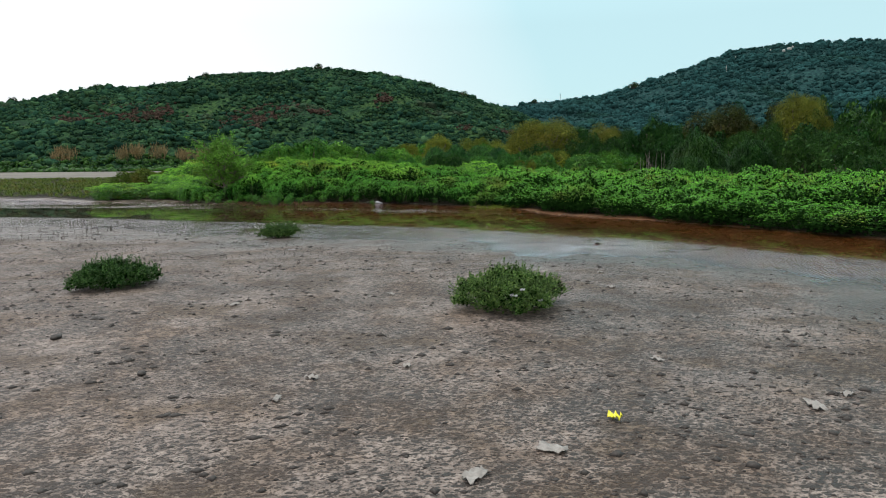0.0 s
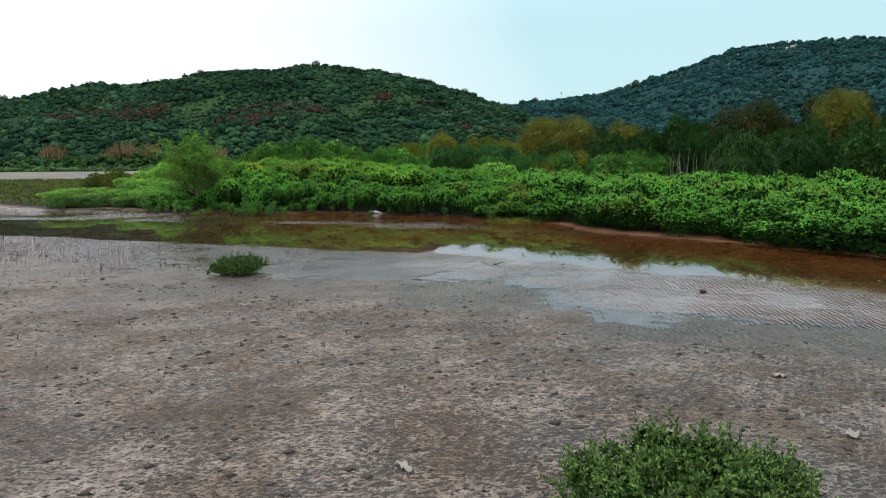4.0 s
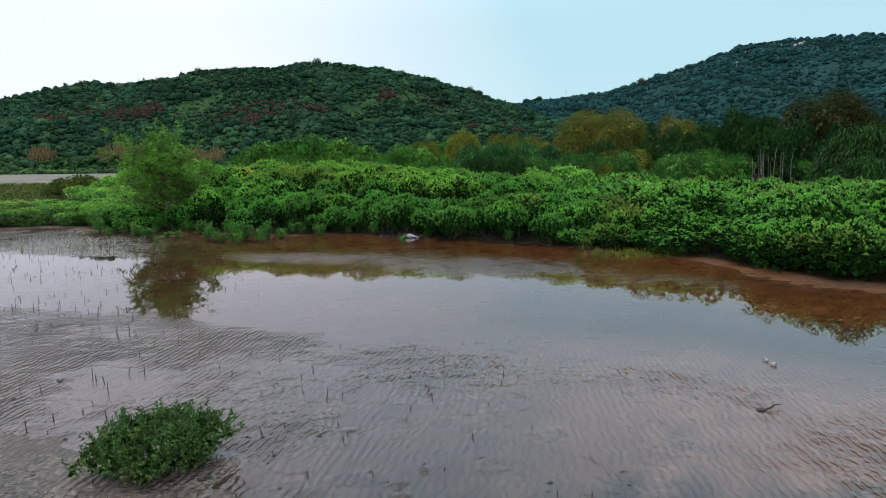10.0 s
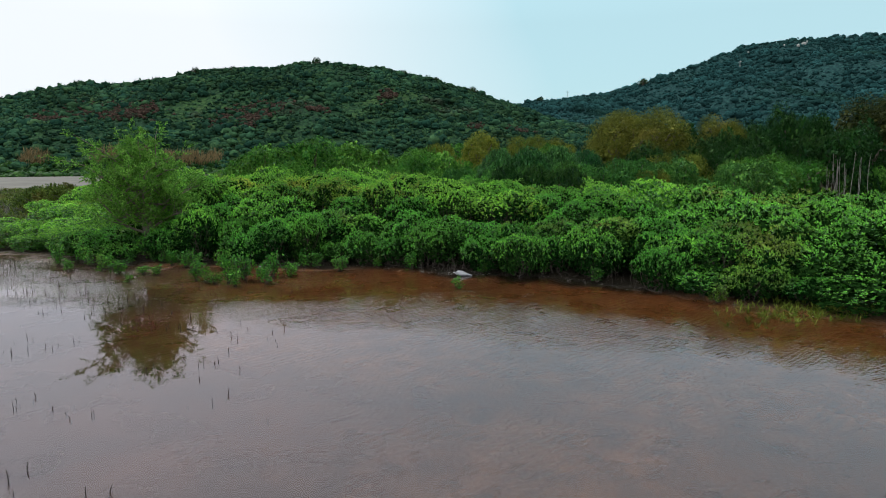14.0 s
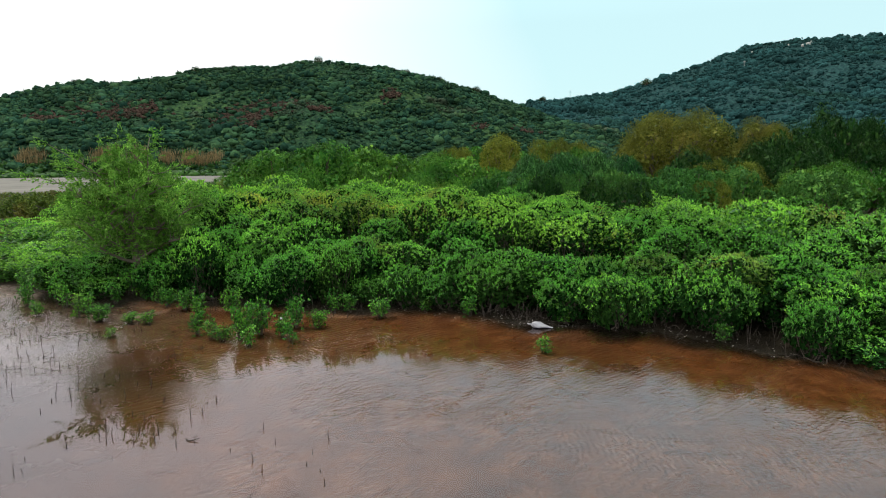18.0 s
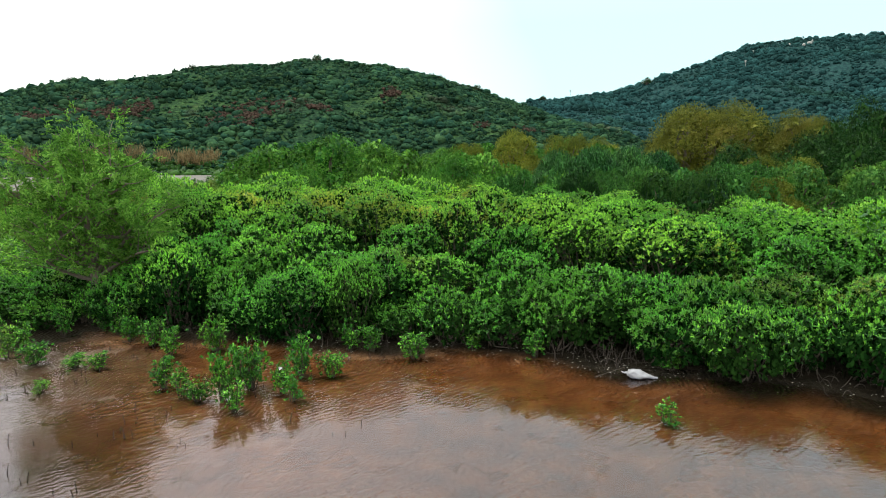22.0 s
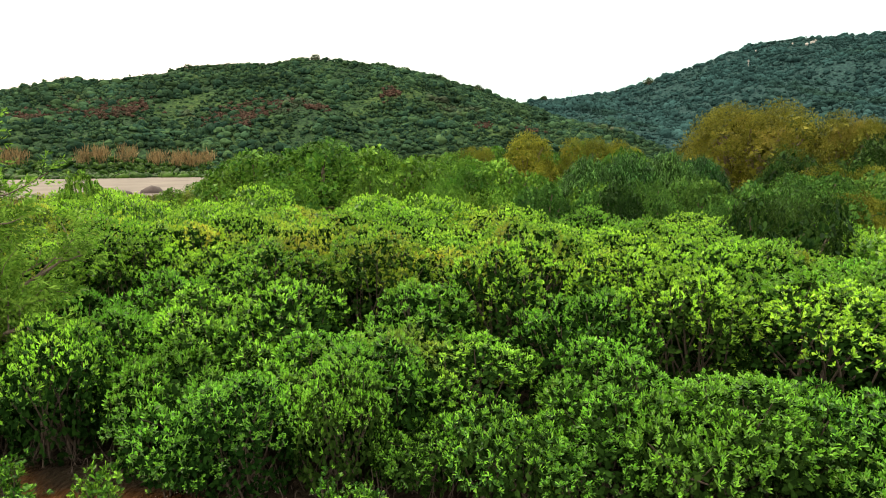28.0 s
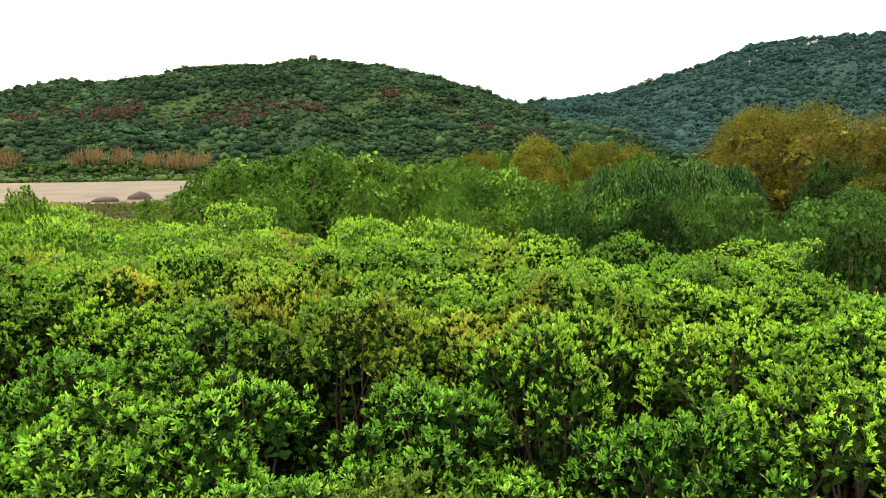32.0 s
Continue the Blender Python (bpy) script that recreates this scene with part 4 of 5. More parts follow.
def bush_pose(x, y, wide, high):
    z = float(ground_height(np.array(x), np.array(y))) - 0.02
    return Matrix.Translation((x, y, z)) @ Matrix.Rotation(rng.uniform(0, 6.28), 4, "Z") @ Matrix.Diagonal((wide, wide, high, 1))


rest, slots = [], []
for i, (x, y, inl) in enumerate(spots):
    tall, wide = bush_size(x, y, inl)
    if near_part(x, y):
        j = int(np.argmin([abs(tall - h) for h in CLASSES]))
        ob = thing("mangrove_bush", "low leafy green mangrove bush at the water's edge" if inl < 1.8 else "dense glossy green mangrove bush in the stand", "mangrove", "mangrove bushes of the stand")
        ob.matrix_world = bush_pose(x, y, wide, tall / CLASSES[j])
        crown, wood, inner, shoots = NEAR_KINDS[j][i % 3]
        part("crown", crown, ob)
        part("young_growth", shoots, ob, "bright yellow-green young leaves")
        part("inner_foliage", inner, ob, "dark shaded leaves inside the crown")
        part("woody_base", wood, ob, "thin grey-brown stems and prop roots")
    else:
        rear = x < 12 and y > 45
        kind = (REAR_KINDS if rear else FAR_KINDS)[i % 3]
        M = np.array(bush_pose(x, y, wide, tall / (2.4 if rear else 2.0)))
        for k, (v, f) in ((0, kind[0]), (3 if rear else 1, kind[3]), (0 if rear else 2, kind[2])):
            rest.append((v @ M[:3, :3].T + M[:3, 3], f))
            slots.append(np.full(len(f), k))
v, f = joined(rest)
me = mesh_of("mangrove_thicket", v, f, MANGROVE)
me.materials.append(YOUNG)
me.materials.append(SHADE_DARK_INNER)
me.materials.append(SUNNY)
me.polygons.foreach_set("material_index", np.concatenate(slots).astype(np.int32))
thing("mangrove_thicket", "bright green mangrove thicket along the far bank", "mangrove", kind="stuff", me=me)


# ---- trees and shrubs behind the stand ----
def shrub_meshes(seed, radius, height, density, per, leaf, width, mat, up=0.6, tilt=48, count=9, rough=0.3, wild=0.0):
    """A rounded, many-lobed crown and the stems that carry it; unit: metres at scale one."""
    r = np.random.default_rng(seed)
    lobes = [(0, 0, height * 0.5 * (1 - wild), radius * (0.8 - wild), height * (0.42 - 0.5 * wild))]
    for i in range(count):
        a = i * 2.4 + r.uniform(-0.5, 0.5)
        d = radius * r.uniform(0.3, 0.85)
        d *= 1 + wild * r.uniform(0.0, 1.6)
        rr = radius * r.uniform(0.24 - 0.4 * wild, 0.46)
        z = height * (0.84 - 0.5 * (d / radius) ** 1.6) + r.uniform(-0.12 - wild, 0.1 + 0.5 * wild) * height
        lobes.append((d * math.cos(a), d * math.sin(a), max(z, rr * 0.5), rr, rr * r.uniform(0.65, 0.95)))
    if height > 1.2:
        # tall crowns reach nearly to the ground
        for i in range(14):
            a = i * 2.4 + r.uniform(-0.5, 0.5)
            d, rr = radius * r.uniform(0.55, 0.8), radius * r.uniform(0.22, 0.36)
            lobes.append((d * math.cos(a), d * math.sin(a), height * r.uniform(0.14, 0.45), rr, rr * r.uniform(0.7, 0.95)))
    p, d = lobed_crown(lobes, density, r, up, -0.5, rough)
    ok = p[:, 2] > 0.05
    v, f = leaves(p[ok], d[ok], per, leaf, width, tilt, r, full=False)
    v *= [radius / np.percentile(np.abs(v[:, 0]), 99), radius / np.percentile(np.abs(v[:, 1]), 99), height / np.percentile(v[:, 2], 99.5)]
    pieces = [tube(bent((r.uniform(-0.2, 0.2) * radius, r.uniform(-0.2, 0.2) * radius, -0.05), (x, y, z), 0.12, 5, r), np.linspace(0.05, 0.015, 5) * radius ** 0.5, 5) for x, y, z, _, _ in lobes]
    sv, sf = joined(pieces)
    q, e = lobed_crown([(x, y, z, rx * 0.7, rz * 0.7) for x, y, z, rx, rz in lobes], 90, r, 0.2, -0.7)
    iv, ifc = leaves(q, e, 3, 0.085, 0.034, 72, r, full=False)
    return mesh_of("shrub_crown", v, f, mat), mesh_of("shrub_wood", sv, sf, BARK, True), mesh_of("shrub_inner", iv * 0.95, ifc, mat)


def reed_meshes(seed, radius, height, n, mat):
    """A dome of long arching blades."""
    r = np.random.default_rng(seed)
    a, q = r.uniform(0, 6.28, n), np.sqrt(r.uniform(0, 1, n))
    base = np.stack([radius * 0.75 * q * np.cos(a), radius * 0.75 * q * np.sin(a), height * (0.1 + 0.72 * np.sqrt(1 - 0.96 * q ** 2)) * r.uniform(0.55, 1.08, n)], 1)
    out = np.stack([np.cos(a) * (0.25 + q), np.sin(a) * (0.25 + q), np.full(n, 0.8)], 1) + r.normal(0, 0.65, (n, 3))
    out = unit(out)
    side = unit(np.cross(out, [0, 0, 1.0]))
    ln = height * r.uniform(0.08, 0.17, (n, 1))
    w = 0.009 * r.uniform(0.7, 1.4, (n, 1))
    mid_p = base + out * ln * 0.6
    tip = base + out * ln * 0.9 + np.array([0, 0, -0.42]) * ln + unit(out * [1, 1, 0]) * ln * 0.3
    v = np.stack([base - side * w * 0.6, base + side * w * 0.6, mid_p + side * w, tip, mid_p - side * w], 1).reshape(-1, 3)
    i = np.arange(n)[:, None] * 5
    f = np.concatenate([i + [0, 1, 2, 4]], 0)
    t = np.concatenate([i + [4, 2, 3, 3]], 0)
    faces = [tuple(x) for x in f] + [tuple(x[:3]) for x in t]
    return mesh_of("reed_blades", v, faces, mat)


KIND = {
    "shrub": [shrub_meshes(51 + i, 1.0, 1.0, 760, 6, 0.022, 0.0062, SHRUB, count=24, wild=0.14) for i in range(3)],
    "fill": [shrub_meshes(56 + i, 1.0, 1.0, 160, 6, 0.055, 0.016, SHRUB, count=16, wild=0.2) for i in range(2)],
    "dark": [shrub_meshes(61 + i, 1.0, 1.0, 760, 6, 0.025, 0.0068, DARKSHRUB, count=22, rough=0.38, wild=0.2) for i in range(3)],
    "fresh": [shrub_meshes(96 + i, 1.0, 1.0, 480, 6, 0.032, 0.009, FRESH, count=22, wild=0.16) for i in range(2)],
    "olive": [shrub_meshes(71 + i, 1.0, 1.6, 1500, 5, 0.021, 0.0045, OLIVE, 0.9, 30, 34, 0.5, 0.03) for i in range(2)],
    "olivedark": [shrub_meshes(76 + i, 1.0, 1.6, 900, 5, 0.025, 0.0062, OLIVEDARK, 0.7, 45, 26, 0.42, 0.24) for i in range(2)],
    "yellow": [shrub_meshes(81 + i, 1.0, 1.6, 700, 5, 0.03, 0.0065, YELLOWGREEN, 0.9, 35, 20, 0.42, 0.22) for i in range(2)],
    "marsh": [shrub_meshes(91, 1.0, 1.0, 160, 6, 0.075, 0.014, MARSH, 0.9, 35)],
}
TALL = {"yellow": 1.6, "olive": 1.6, "olivedark": 1.6}
SAY = {
    "fill": ("leafy mid-green shrub behind the mangroves", "shrub"),
    "shrub": ("leafy mid-green shrub behind the mangroves", "shrub"),
    "fresh": ("fresh green leafy shrub behind the mangroves", "shrub"),
    "dark": ("dense dark green shrub behind the mangroves", "shrub"),
    "olivedark": ("broad dark olive tree with a rounded crown", "tree"),
    "olive": ("broad olive-brown tree with a rounded crown", "tree"),
    "yellow": ("yellowish green bushy tree behind the mangroves", "tree"),
    "marsh": ("sparse olive-brown shrub beside the sand flat", "shrub"),
}


def put_shrub(kind, x, y, radius, height, label="", group="shrubs behind the stand"):
    say, cat = SAY[kind]
    ob = thing("tree" if cat == "tree" else "shrub", label or say, cat, "trees behind the stand" if cat == "tree" else group)
    z = float(ground_height(np.array(x), np.array(y)))
    ob.matrix_world = Matrix.Translation((x, y, z - 0.05)) @ Matrix.Rotation(rng.uniform(0, 6.28), 4, "Z") @ Matrix.Diagonal((radius, radius, height / TALL.get(kind, 1.0), 1))
    crown, wood, inner = KIND[kind][int(rng.integers(len(KIND[kind])))]
    part("crown", crown, ob)
    part("inner_foliage", inner, ob, "dark shaded leaves inside the crown")
    part("trunk", wood, ob, "forked grey-brown trunk")
    return ob


# the mound of shrubs straight behind the stand
for x, y, radius, height in ((-6.4, 81, 3.2, 3.6), (-3.6, 78, 3.9, 4.4), (-0.4, 76.5, 4.0, 4.9), (2.9, 76, 3.2, 4.5), (6.6, 78, 3.5, 4.1), (-9.6, 84, 2.6, 2.5), (5.5, 71, 2.2, 3.5), (1.6, 71, 2.1, 3.4), (4.0, 66, 1.8, 2.9), (-3, 71, 2.0, 3.2), (9, 74, 2.2, 3.7)):
    put_shrub("shrub", x, y, radius, height)
for x, y, radius, height in ((10.5, 94, 3.4, 4.5), (14.5, 99, 3.6, 4.7), (19, 99, 3.8, 4.8), (24, 98, 3.6, 5.0), (19.5, 82, 2.4, 4.4), (25.8, 62, 3.0, 3.2), (29.5, 64, 3.2, 3.4)):
    put_shrub("shrub", x, y, radius, height)
for x, y, radius, height in ((14.9, 61, 1.9, 2.9), (17.6, 61.8, 2.1, 3.2), (20.8, 62.5, 2.3, 3.1), (12.9, 60.2, 1.2, 2.5), (8.2, 66.5, 1.6, 2.8), (24, 60, 2.2, 2.9)):
    put_shrub("fresh", x, y, radius, height)
for x, y, radius, height in ((9.6, 53.6, 1.6, 3.1), (11.6, 55.6, 1.6, 2.9), (10.6, 64.4, 1.5, 2.9), (22.5, 68, 2.8, 4.2), (27.5, 66.5, 3.0, 4.6), (31, 70, 3.0, 4.8), (36, 66, 3.2, 5.0), (31, 81, 3.6, 6.4), (37, 80, 3.5, 6.0), (42, 62, 3.4, 5.6)):
    put_shrub("dark", x, y, radius, height)
for x, y, radius, height in ((15.2, 90, 2.9, 5.9), (20.6, 91, 2.8, 5.5), (25.0, 93, 2.6, 5.2), (11.6, 92, 2.0, 4.8)):
    put_shrub("yellow", x, y, radius, height)
put_shrub("olive", 25.6, 77, 4.6, 7.1)
put_shrub("olive", 34.0, 78.0, 2.7, 6.6, "orange-brown tree with a rounded crown")
put_shrub("olivedark", 54, 71, 4.6, 8.8)
put_shrub("olivedark", 46, 73, 4.8, 8.2, "spreading dark olive tree behind the reeds")
put_shrub("olivedark", 62, 62, 5.0, 8.4)
for x, y, radius, height in ((33.5, 72, 2.6, 5.6), (38.5, 74.5, 2.8, 6.4), (43, 79, 3.2, 7.6), (50, 77, 3.4, 8.8), (57.5, 69.5, 3.4, 8.6), (36.5, 69.5, 2.2, 4.6), (41.5, 69, 2.6, 5.4), (46.5, 66, 2.8, 6.0), (52, 64, 3.0, 6.8), (57, 58, 3.0, 6.6), (48.5, 59, 2.4, 5.0), (43, 57.5, 2.2, 4.6), (29.5, 69.0, 2.0, 4.9), (66, 70, 4.0, 9.4), (47.5, 51, 2.6, 5.6), (52, 48, 2.8, 6.0)):
    put_shrub("dark", x, y, radius, height, "dark green broadleaf tree in the wood", "wood beyond the reeds")
put_shrub("olive", 51.5, 66.5, 3.2, 9.0, "olive-brown tree with a ragged crown")
for x, y, radius, height in ((10.3, 65.2, 1.3, 2.7), (12.9, 65.8, 1.5, 2.9), (15.6, 66.4, 1.6, 3.0)):
    put_shrub("fresh", x, y, radius, height)
for x, y, radius, height in ((36.5, 45, 3.0, 4.2), (33.5, 38, 2.8, 3.5), (40, 49, 3.4, 4.6), (30, 33, 2.6, 3.0), (44, 53, 3.4, 5.4), (37, 31, 3.0, 4.0), (41, 38, 3.2, 4.6), (50, 57, 3.6, 6.4), (33, 24, 2.6, 3.2)):
    put_shrub("dark", x, y, radius, height)
for x, y, radius, height in ((-13, 66, 2.0, 2.2), (-10.2, 71.5, 1.8, 2.2), (-16.5, 71, 2.2, 2.1), (-20, 77, 2.2, 2.0)):
    put_shrub("marsh", x, y, radius, height)
put_shrub("shrub", -9.8, 66, 1.4, 3.5, "upright olive-green shrub beside the sand flat")
# scattered growth filling the ground behind
for k in range(95):
    x, y = rng.uniform(-6, 75), rng.uniform(58, 135)
    inl = float(off_line(BANK, np.array(x), np.array(y)))
    if inl < 17 or (x < 14 and y < 68) or x < (y - 100) * 0.12 - 6:
        continue
    s = rng.uniform(1.4, 2.6)
    put_shrub(("fill", "fill", "fill", "yellow")[int(rng.integers(4))] if y < 100 else "fill", x, y, s, s * rng.uniform(0.9, 1.25) + 0.6)

reed = [reed_meshes(101 + i, 1.0, 1.0, 9000, REED if i < 2 else DARKSHRUB) for i in range(3)]
for i, (x, y, radius, height) in enumerate(((31.2, 53, 3.0, 4.9), (37.5, 55, 2.6, 4.5), (11.6, 69.4, 2.1, 4.3), (13.9, 69.8, 2.3, 4.5), (28, 49, 2.2, 3.0), (16.4, 70.4, 2.3, 4.5), (18.8, 71.4, 2.2, 4.2))):
    ob = thing("reed_clump", "dark green clump of long arching blades", "reeds", "reed clumps")
    ob.matrix_world = Matrix.Translation((x, y, float(ground_height(np.array(x), np.array(y))))) @ Matrix.Rotation(i * 1.3, 4, "Z") @ Matrix.Diagonal((radius, radius, height, 1))
    part("blade_crown", reed[2 if x > 25 else i % 2], ob)

# far thicket out to the hills
n = 3200
px_, py_ = rng.uniform(-25, 330, n), rng.uniform(112, 300, n)
ok = (px_ > (py_ - 100) * 0.12 - 8) & (hill_left(px_, py_) < 2.5) & (hill_right(px_, py_) < 6)
px_, py_ = px_[ok], py_[ok]
sz = rng.uniform(1.2, 2.9, len(px_))
clump_stuff("far_thicket", np.stack([px_, py_, 0.5 + sz * 0.5 + np.maximum(hill_left(px_, py_), 0) * (py_ > 236)], 1), sz, DARKSHRUB, "green thicket between the shrubs and the hills", "thicket")


# ---- salt marsh to the side of the stand ----
n = 9000
px_, py_ = rng.uniform(-75, -8, n), rng.uniform(50, 118, n)
inl = off_line(BANK, px_, py_)
ok = (inl > 0.1) & (px_ < -8.5 + 0.02 * py_)
px_, py_, inl = px_[ok], py_[ok], inl[ok]
base = np.stack([px_, py_, ground_height(px_, py_) + 0.05], 1)
hh = 0.28 + 0.3 * np.clip(wobble(px_, py_, 0.8) + 0.4, 0, 1.2)
v, f = leaves(base, np.tile([0, 0, 1.0], (len(base), 1)), 14, 0.32, 0.03, 60, rng, full=False)
v[:, 2] = np.where(v[:, 2] < 0.02, 0.02, v[:, 2])
thing("salt_marsh", "low olive-green salt marsh scrub beside the channel", "marsh", kind="stuff", me=mesh_of("salt_marsh", v, f, MARSH))

# tawny plumes at the foot of the hill
blades = []
for x0, x1, k in ((-95, -88, 40), (-74, -66, 46), (-63, -58, 26), (-54, -50.5, 26), (-47.5, -41, 60), (-41, -36, 30)):
    x, y = rng.uniform(x0, x1, k), rng.uniform(243, 249, k)
    base = np.stack([x, y, np.maximum(hill_left(x, y), 0.2)], 1)
    blades.append(leaves(base, np.tile([0, 0, 1.0], (k, 1)), 9, 3.6, 0.08, 16, rng, full=False))
v, f = joined(blades)
thing("tawny_reeds", "tall tawny reed plumes at the foot of the hill", "reeds", kind="stuff", me=mesh_of("tawny_reeds", v, f, REDGRASS))

for k, (x, y, a, b, c) in enumerate(((-25.0, 121.0, 1.75, 1.1, 0.72), (-22.5, 124.2, 1.95, 1.2, 0.85), (-18.4, 131.0, 0.95, 0.8, 0.75))):
    ob = thing("boulder", "dark rounded boulder on the sand flat", "boulder", "boulders on the sand", me=mesh_of("boulder", FINE_FORMS[k + 3] * [a, b, c], FINE_F, ROCK, True))
    ob.matrix_world = Matrix.Translation((x, y, 0.62))


# ---- the feathery tree at the water's edge ----
def feathery_tree(x, y, height):
    r = np.random.default_rng(5)
    ob = thing("tree", "feathery light green tree at the water's edge", "tree")
    ob.matrix_world = Matrix.Translation((x, y, float(ground_height(np.array(x), np.array(y))) - 0.05))
    tv, tf = tube([(0, 0, 0), (0.06, 0.02, 0.5), (0.0, 0.05, 1.0), (-0.1, 0.0, 1.7), (-0.05, 0, 3.0)], [0.17, 0.13, 0.12, 0.09, 0.04], 9)
    part("trunk", mesh_of("trunk", tv, tf, BARK, True), ob, "rough grey-brown trunk")
    tips = []
    for i in range(26):
        a = i * 2.4 + r.uniform(-0.3, 0.3)
        z0 = r.uniform(0.35, 2.7)
        reach = r.uniform(1.1, 2.0) * (1.0 if z0 < 1.7 else 0.72)
        top = (reach * math.cos(a), reach * math.sin(a), min(z0 + r.uniform(0.2, 2.0), height - 0.5))
        if i < 3:
            top = (0.5 * math.cos(a), 0.5 * math.sin(a), height - 0.35 - 0.25 * i)
        line = bent((0, 0, z0), top, 0.18, 6, r)
        lv, lf = tube(line, np.linspace(0.055, 0.014, 6), 6)
        limb = part("limb", mesh_of("limb", lv, lf, BARK, True), ob)
        twigs = []
        for q in range(9):
            s = line[int(r.integers(2, 6))]
            e = s + np.array([r.normal(0, 0.5), r.normal(0, 0.5), r.uniform(0.0, 0.75)])
            path = bent(s, e, 0.06, 4, r)
            twigs.append(tube(path, np.linspace(0.014, 0.005, 4), 4))
            tips += [path[1], path[2], path[3]]
        tips += list(line[2:])
        lv, lf = joined(twigs)
        part("fine_branching", mesh_of("fine_branching", lv, lf, BARK, True), limb)
    tips = np.array(tips)
    # sprays: thin shoots that rise from the twigs and droop, with small leaves along them
    n = len(tips) * 3
    root = np.repeat(tips, 3, 0) + r.normal(0, 0.05, (n, 3))
    go = unit(np.stack([root[:, 0] * 0.5, root[:, 1] * 0.5, np.full(n, 0.55)], 1) + r.normal(0, 0.55, (n, 3)))
    reach = r.uniform(0.18, 0.5, (n, 1))
    at, way = [], []
    for s in np.linspace(0.1, 1.0, 9):
        at.append(root + go * reach * s + np.array([0, 0, -0.28]) * reach * s * s + r.normal(0, 0.012, (n, 3)))
        way.append(unit(go + np.array([0, 0, -0.56]) * s))
    at, way = np.concatenate(at), np.concatenate(way)
    ok = at[:, 2] > 0.25
    v, f = leaves(at[ok], way[ok], 2, 0.105, 0.017, 46, r, full=False)
    part("crown", mesh_of("feathery_crown", v, f, FEATHER), ob, "fine drooping light green foliage")


feathery_tree(-6.5, 50.9, 4.5)

# single trees that stand out on the ridges
for x, y, s, far in ((-5.5, 344, 2.2, 0), (-61, 344, 1.8, 0), (-44, 344, 1.5, 0), (-30, 344, 1.5, 0), (36, 343, 1.8, 0), (52, 343, 1.7, 0), (70, 342, 2.4, 0), (-112, 344, 2.0, 0), (-150, 344, 2.2, 0), (292, 598, 5.0, 1), (262, 598, 3.0, 1), (191, 598, 3.0, 1)):
    z = float((hill_right if far else hill_left)(np.array(x), np.array(y)))
    ob = thing("tree", "small dark tree standing on the far ridge" if far else "small dark tree standing on the hill's ridge", "tree", "ridge trees")
    ob.matrix_world = Matrix.Translation((x, y, z - 0.2)) @ Matrix.Diagonal((s, s, s * 1.3, 1))
    crown, wood, inner = KIND["dark"][0]
    part("crown", crown, ob)
    part("trunk", wood, ob)


# ---- bushes standing on the open mud ----
def mud_bush(seed, x, y, radius, height, label):
    r = np.random.default_rng(seed)
    lobes = [(0, 0, height * 0.42, radius * 0.7, height * 0.42)]
    for i in range(26):
        a = i * 2.4 + r.uniform(-0.5, 0.5)
        d = radius * math.sqrt((i + 0.5) / 26) * r.uniform(0.75, 1.08)
        rr = radius * r.uniform(0.1, 0.22)
        lobes.append((d * math.cos(a), d * math.sin(a), height * (0.8 - 0.58 * (d / radius) ** 1.4) + r.uniform(-0.05, 0.08), rr, rr * 0.8))
    p, d = lobed_crown(lobes, 700, r, 0.8, -0.7, 0.5)
    ok = p[:, 2] > 0.03
    v, f = leaves(p[ok], d[ok], 7, 0.038, 0.0075, 38, r, full=False)
    # upright shoots that stand out of the crown
    pick = r.choice(np.flatnonzero(ok & (d[:, 2] > 0.35)), 260)
    up = unit(d[pick] * [0.5, 0.5, 1] + r.normal(0, 0.25, (260, 3)))
    shoot = np.concatenate([p[pick] + up * k for k in (0.02, 0.05, 0.08, 0.11, 0.14)])
    uv, uf = leaves(shoot, np.tile(up, (5, 1)), 5, 0.038, 0.0075, 40, r, full=False)
    ob = thing("mangrove_bush", label, "mangrove", "bushes on the mud")
    ob.matrix_world = Matrix.Translation((x, y, float(ground_height(np.array(x), np.array(y))) - 0.02))
    part("young_growth", mesh_of("mud_bush_shoots", uv, uf, MUDBUSH), part("crown", mesh_of("mud_bush_crown", v, f, MUDBUSH), ob), "upright leafy shoots")
    # inner leaves with shade put into their dark colour
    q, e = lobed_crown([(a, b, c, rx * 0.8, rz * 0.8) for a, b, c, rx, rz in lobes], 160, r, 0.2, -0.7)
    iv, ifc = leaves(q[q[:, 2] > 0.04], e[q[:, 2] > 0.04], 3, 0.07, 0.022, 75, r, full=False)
    part("inner_foliage", mesh_of("mud_bush_inner", iv, ifc, SHADE_DARK_INNER), ob, "dark shaded leaves inside the crown")
    for q in range(26):
        a, d = r.uniform(0, 6.28), radius * r.uniform(0.3, 0.95)
        sv, sf = tube(bent((0.12 * math.cos(a), 0.12 * math.sin(a), 0), (d * math.cos(a), d * math.sin(a), height * r.uniform(0.15, 0.7)), 0.05, 4, r), np.linspace(0.013, 0.004, 4), 4)
        part("stem", mesh_of("mud_bush_stem", sv, sf, STEM, True), ob)


mud_bush(201, 4.13, 14.2, 1.0, 0.7, "rounded dark green mangrove bush on the open mud")
mud_bush(202, -3.35, 17.75, 0.88, 0.5, "low spreading green mangrove bush on the open mud")
mud_bush(203, -0.72, 26.6, 0.68, 0.42, "small flat-topped green mangrove bush at the water's edge")


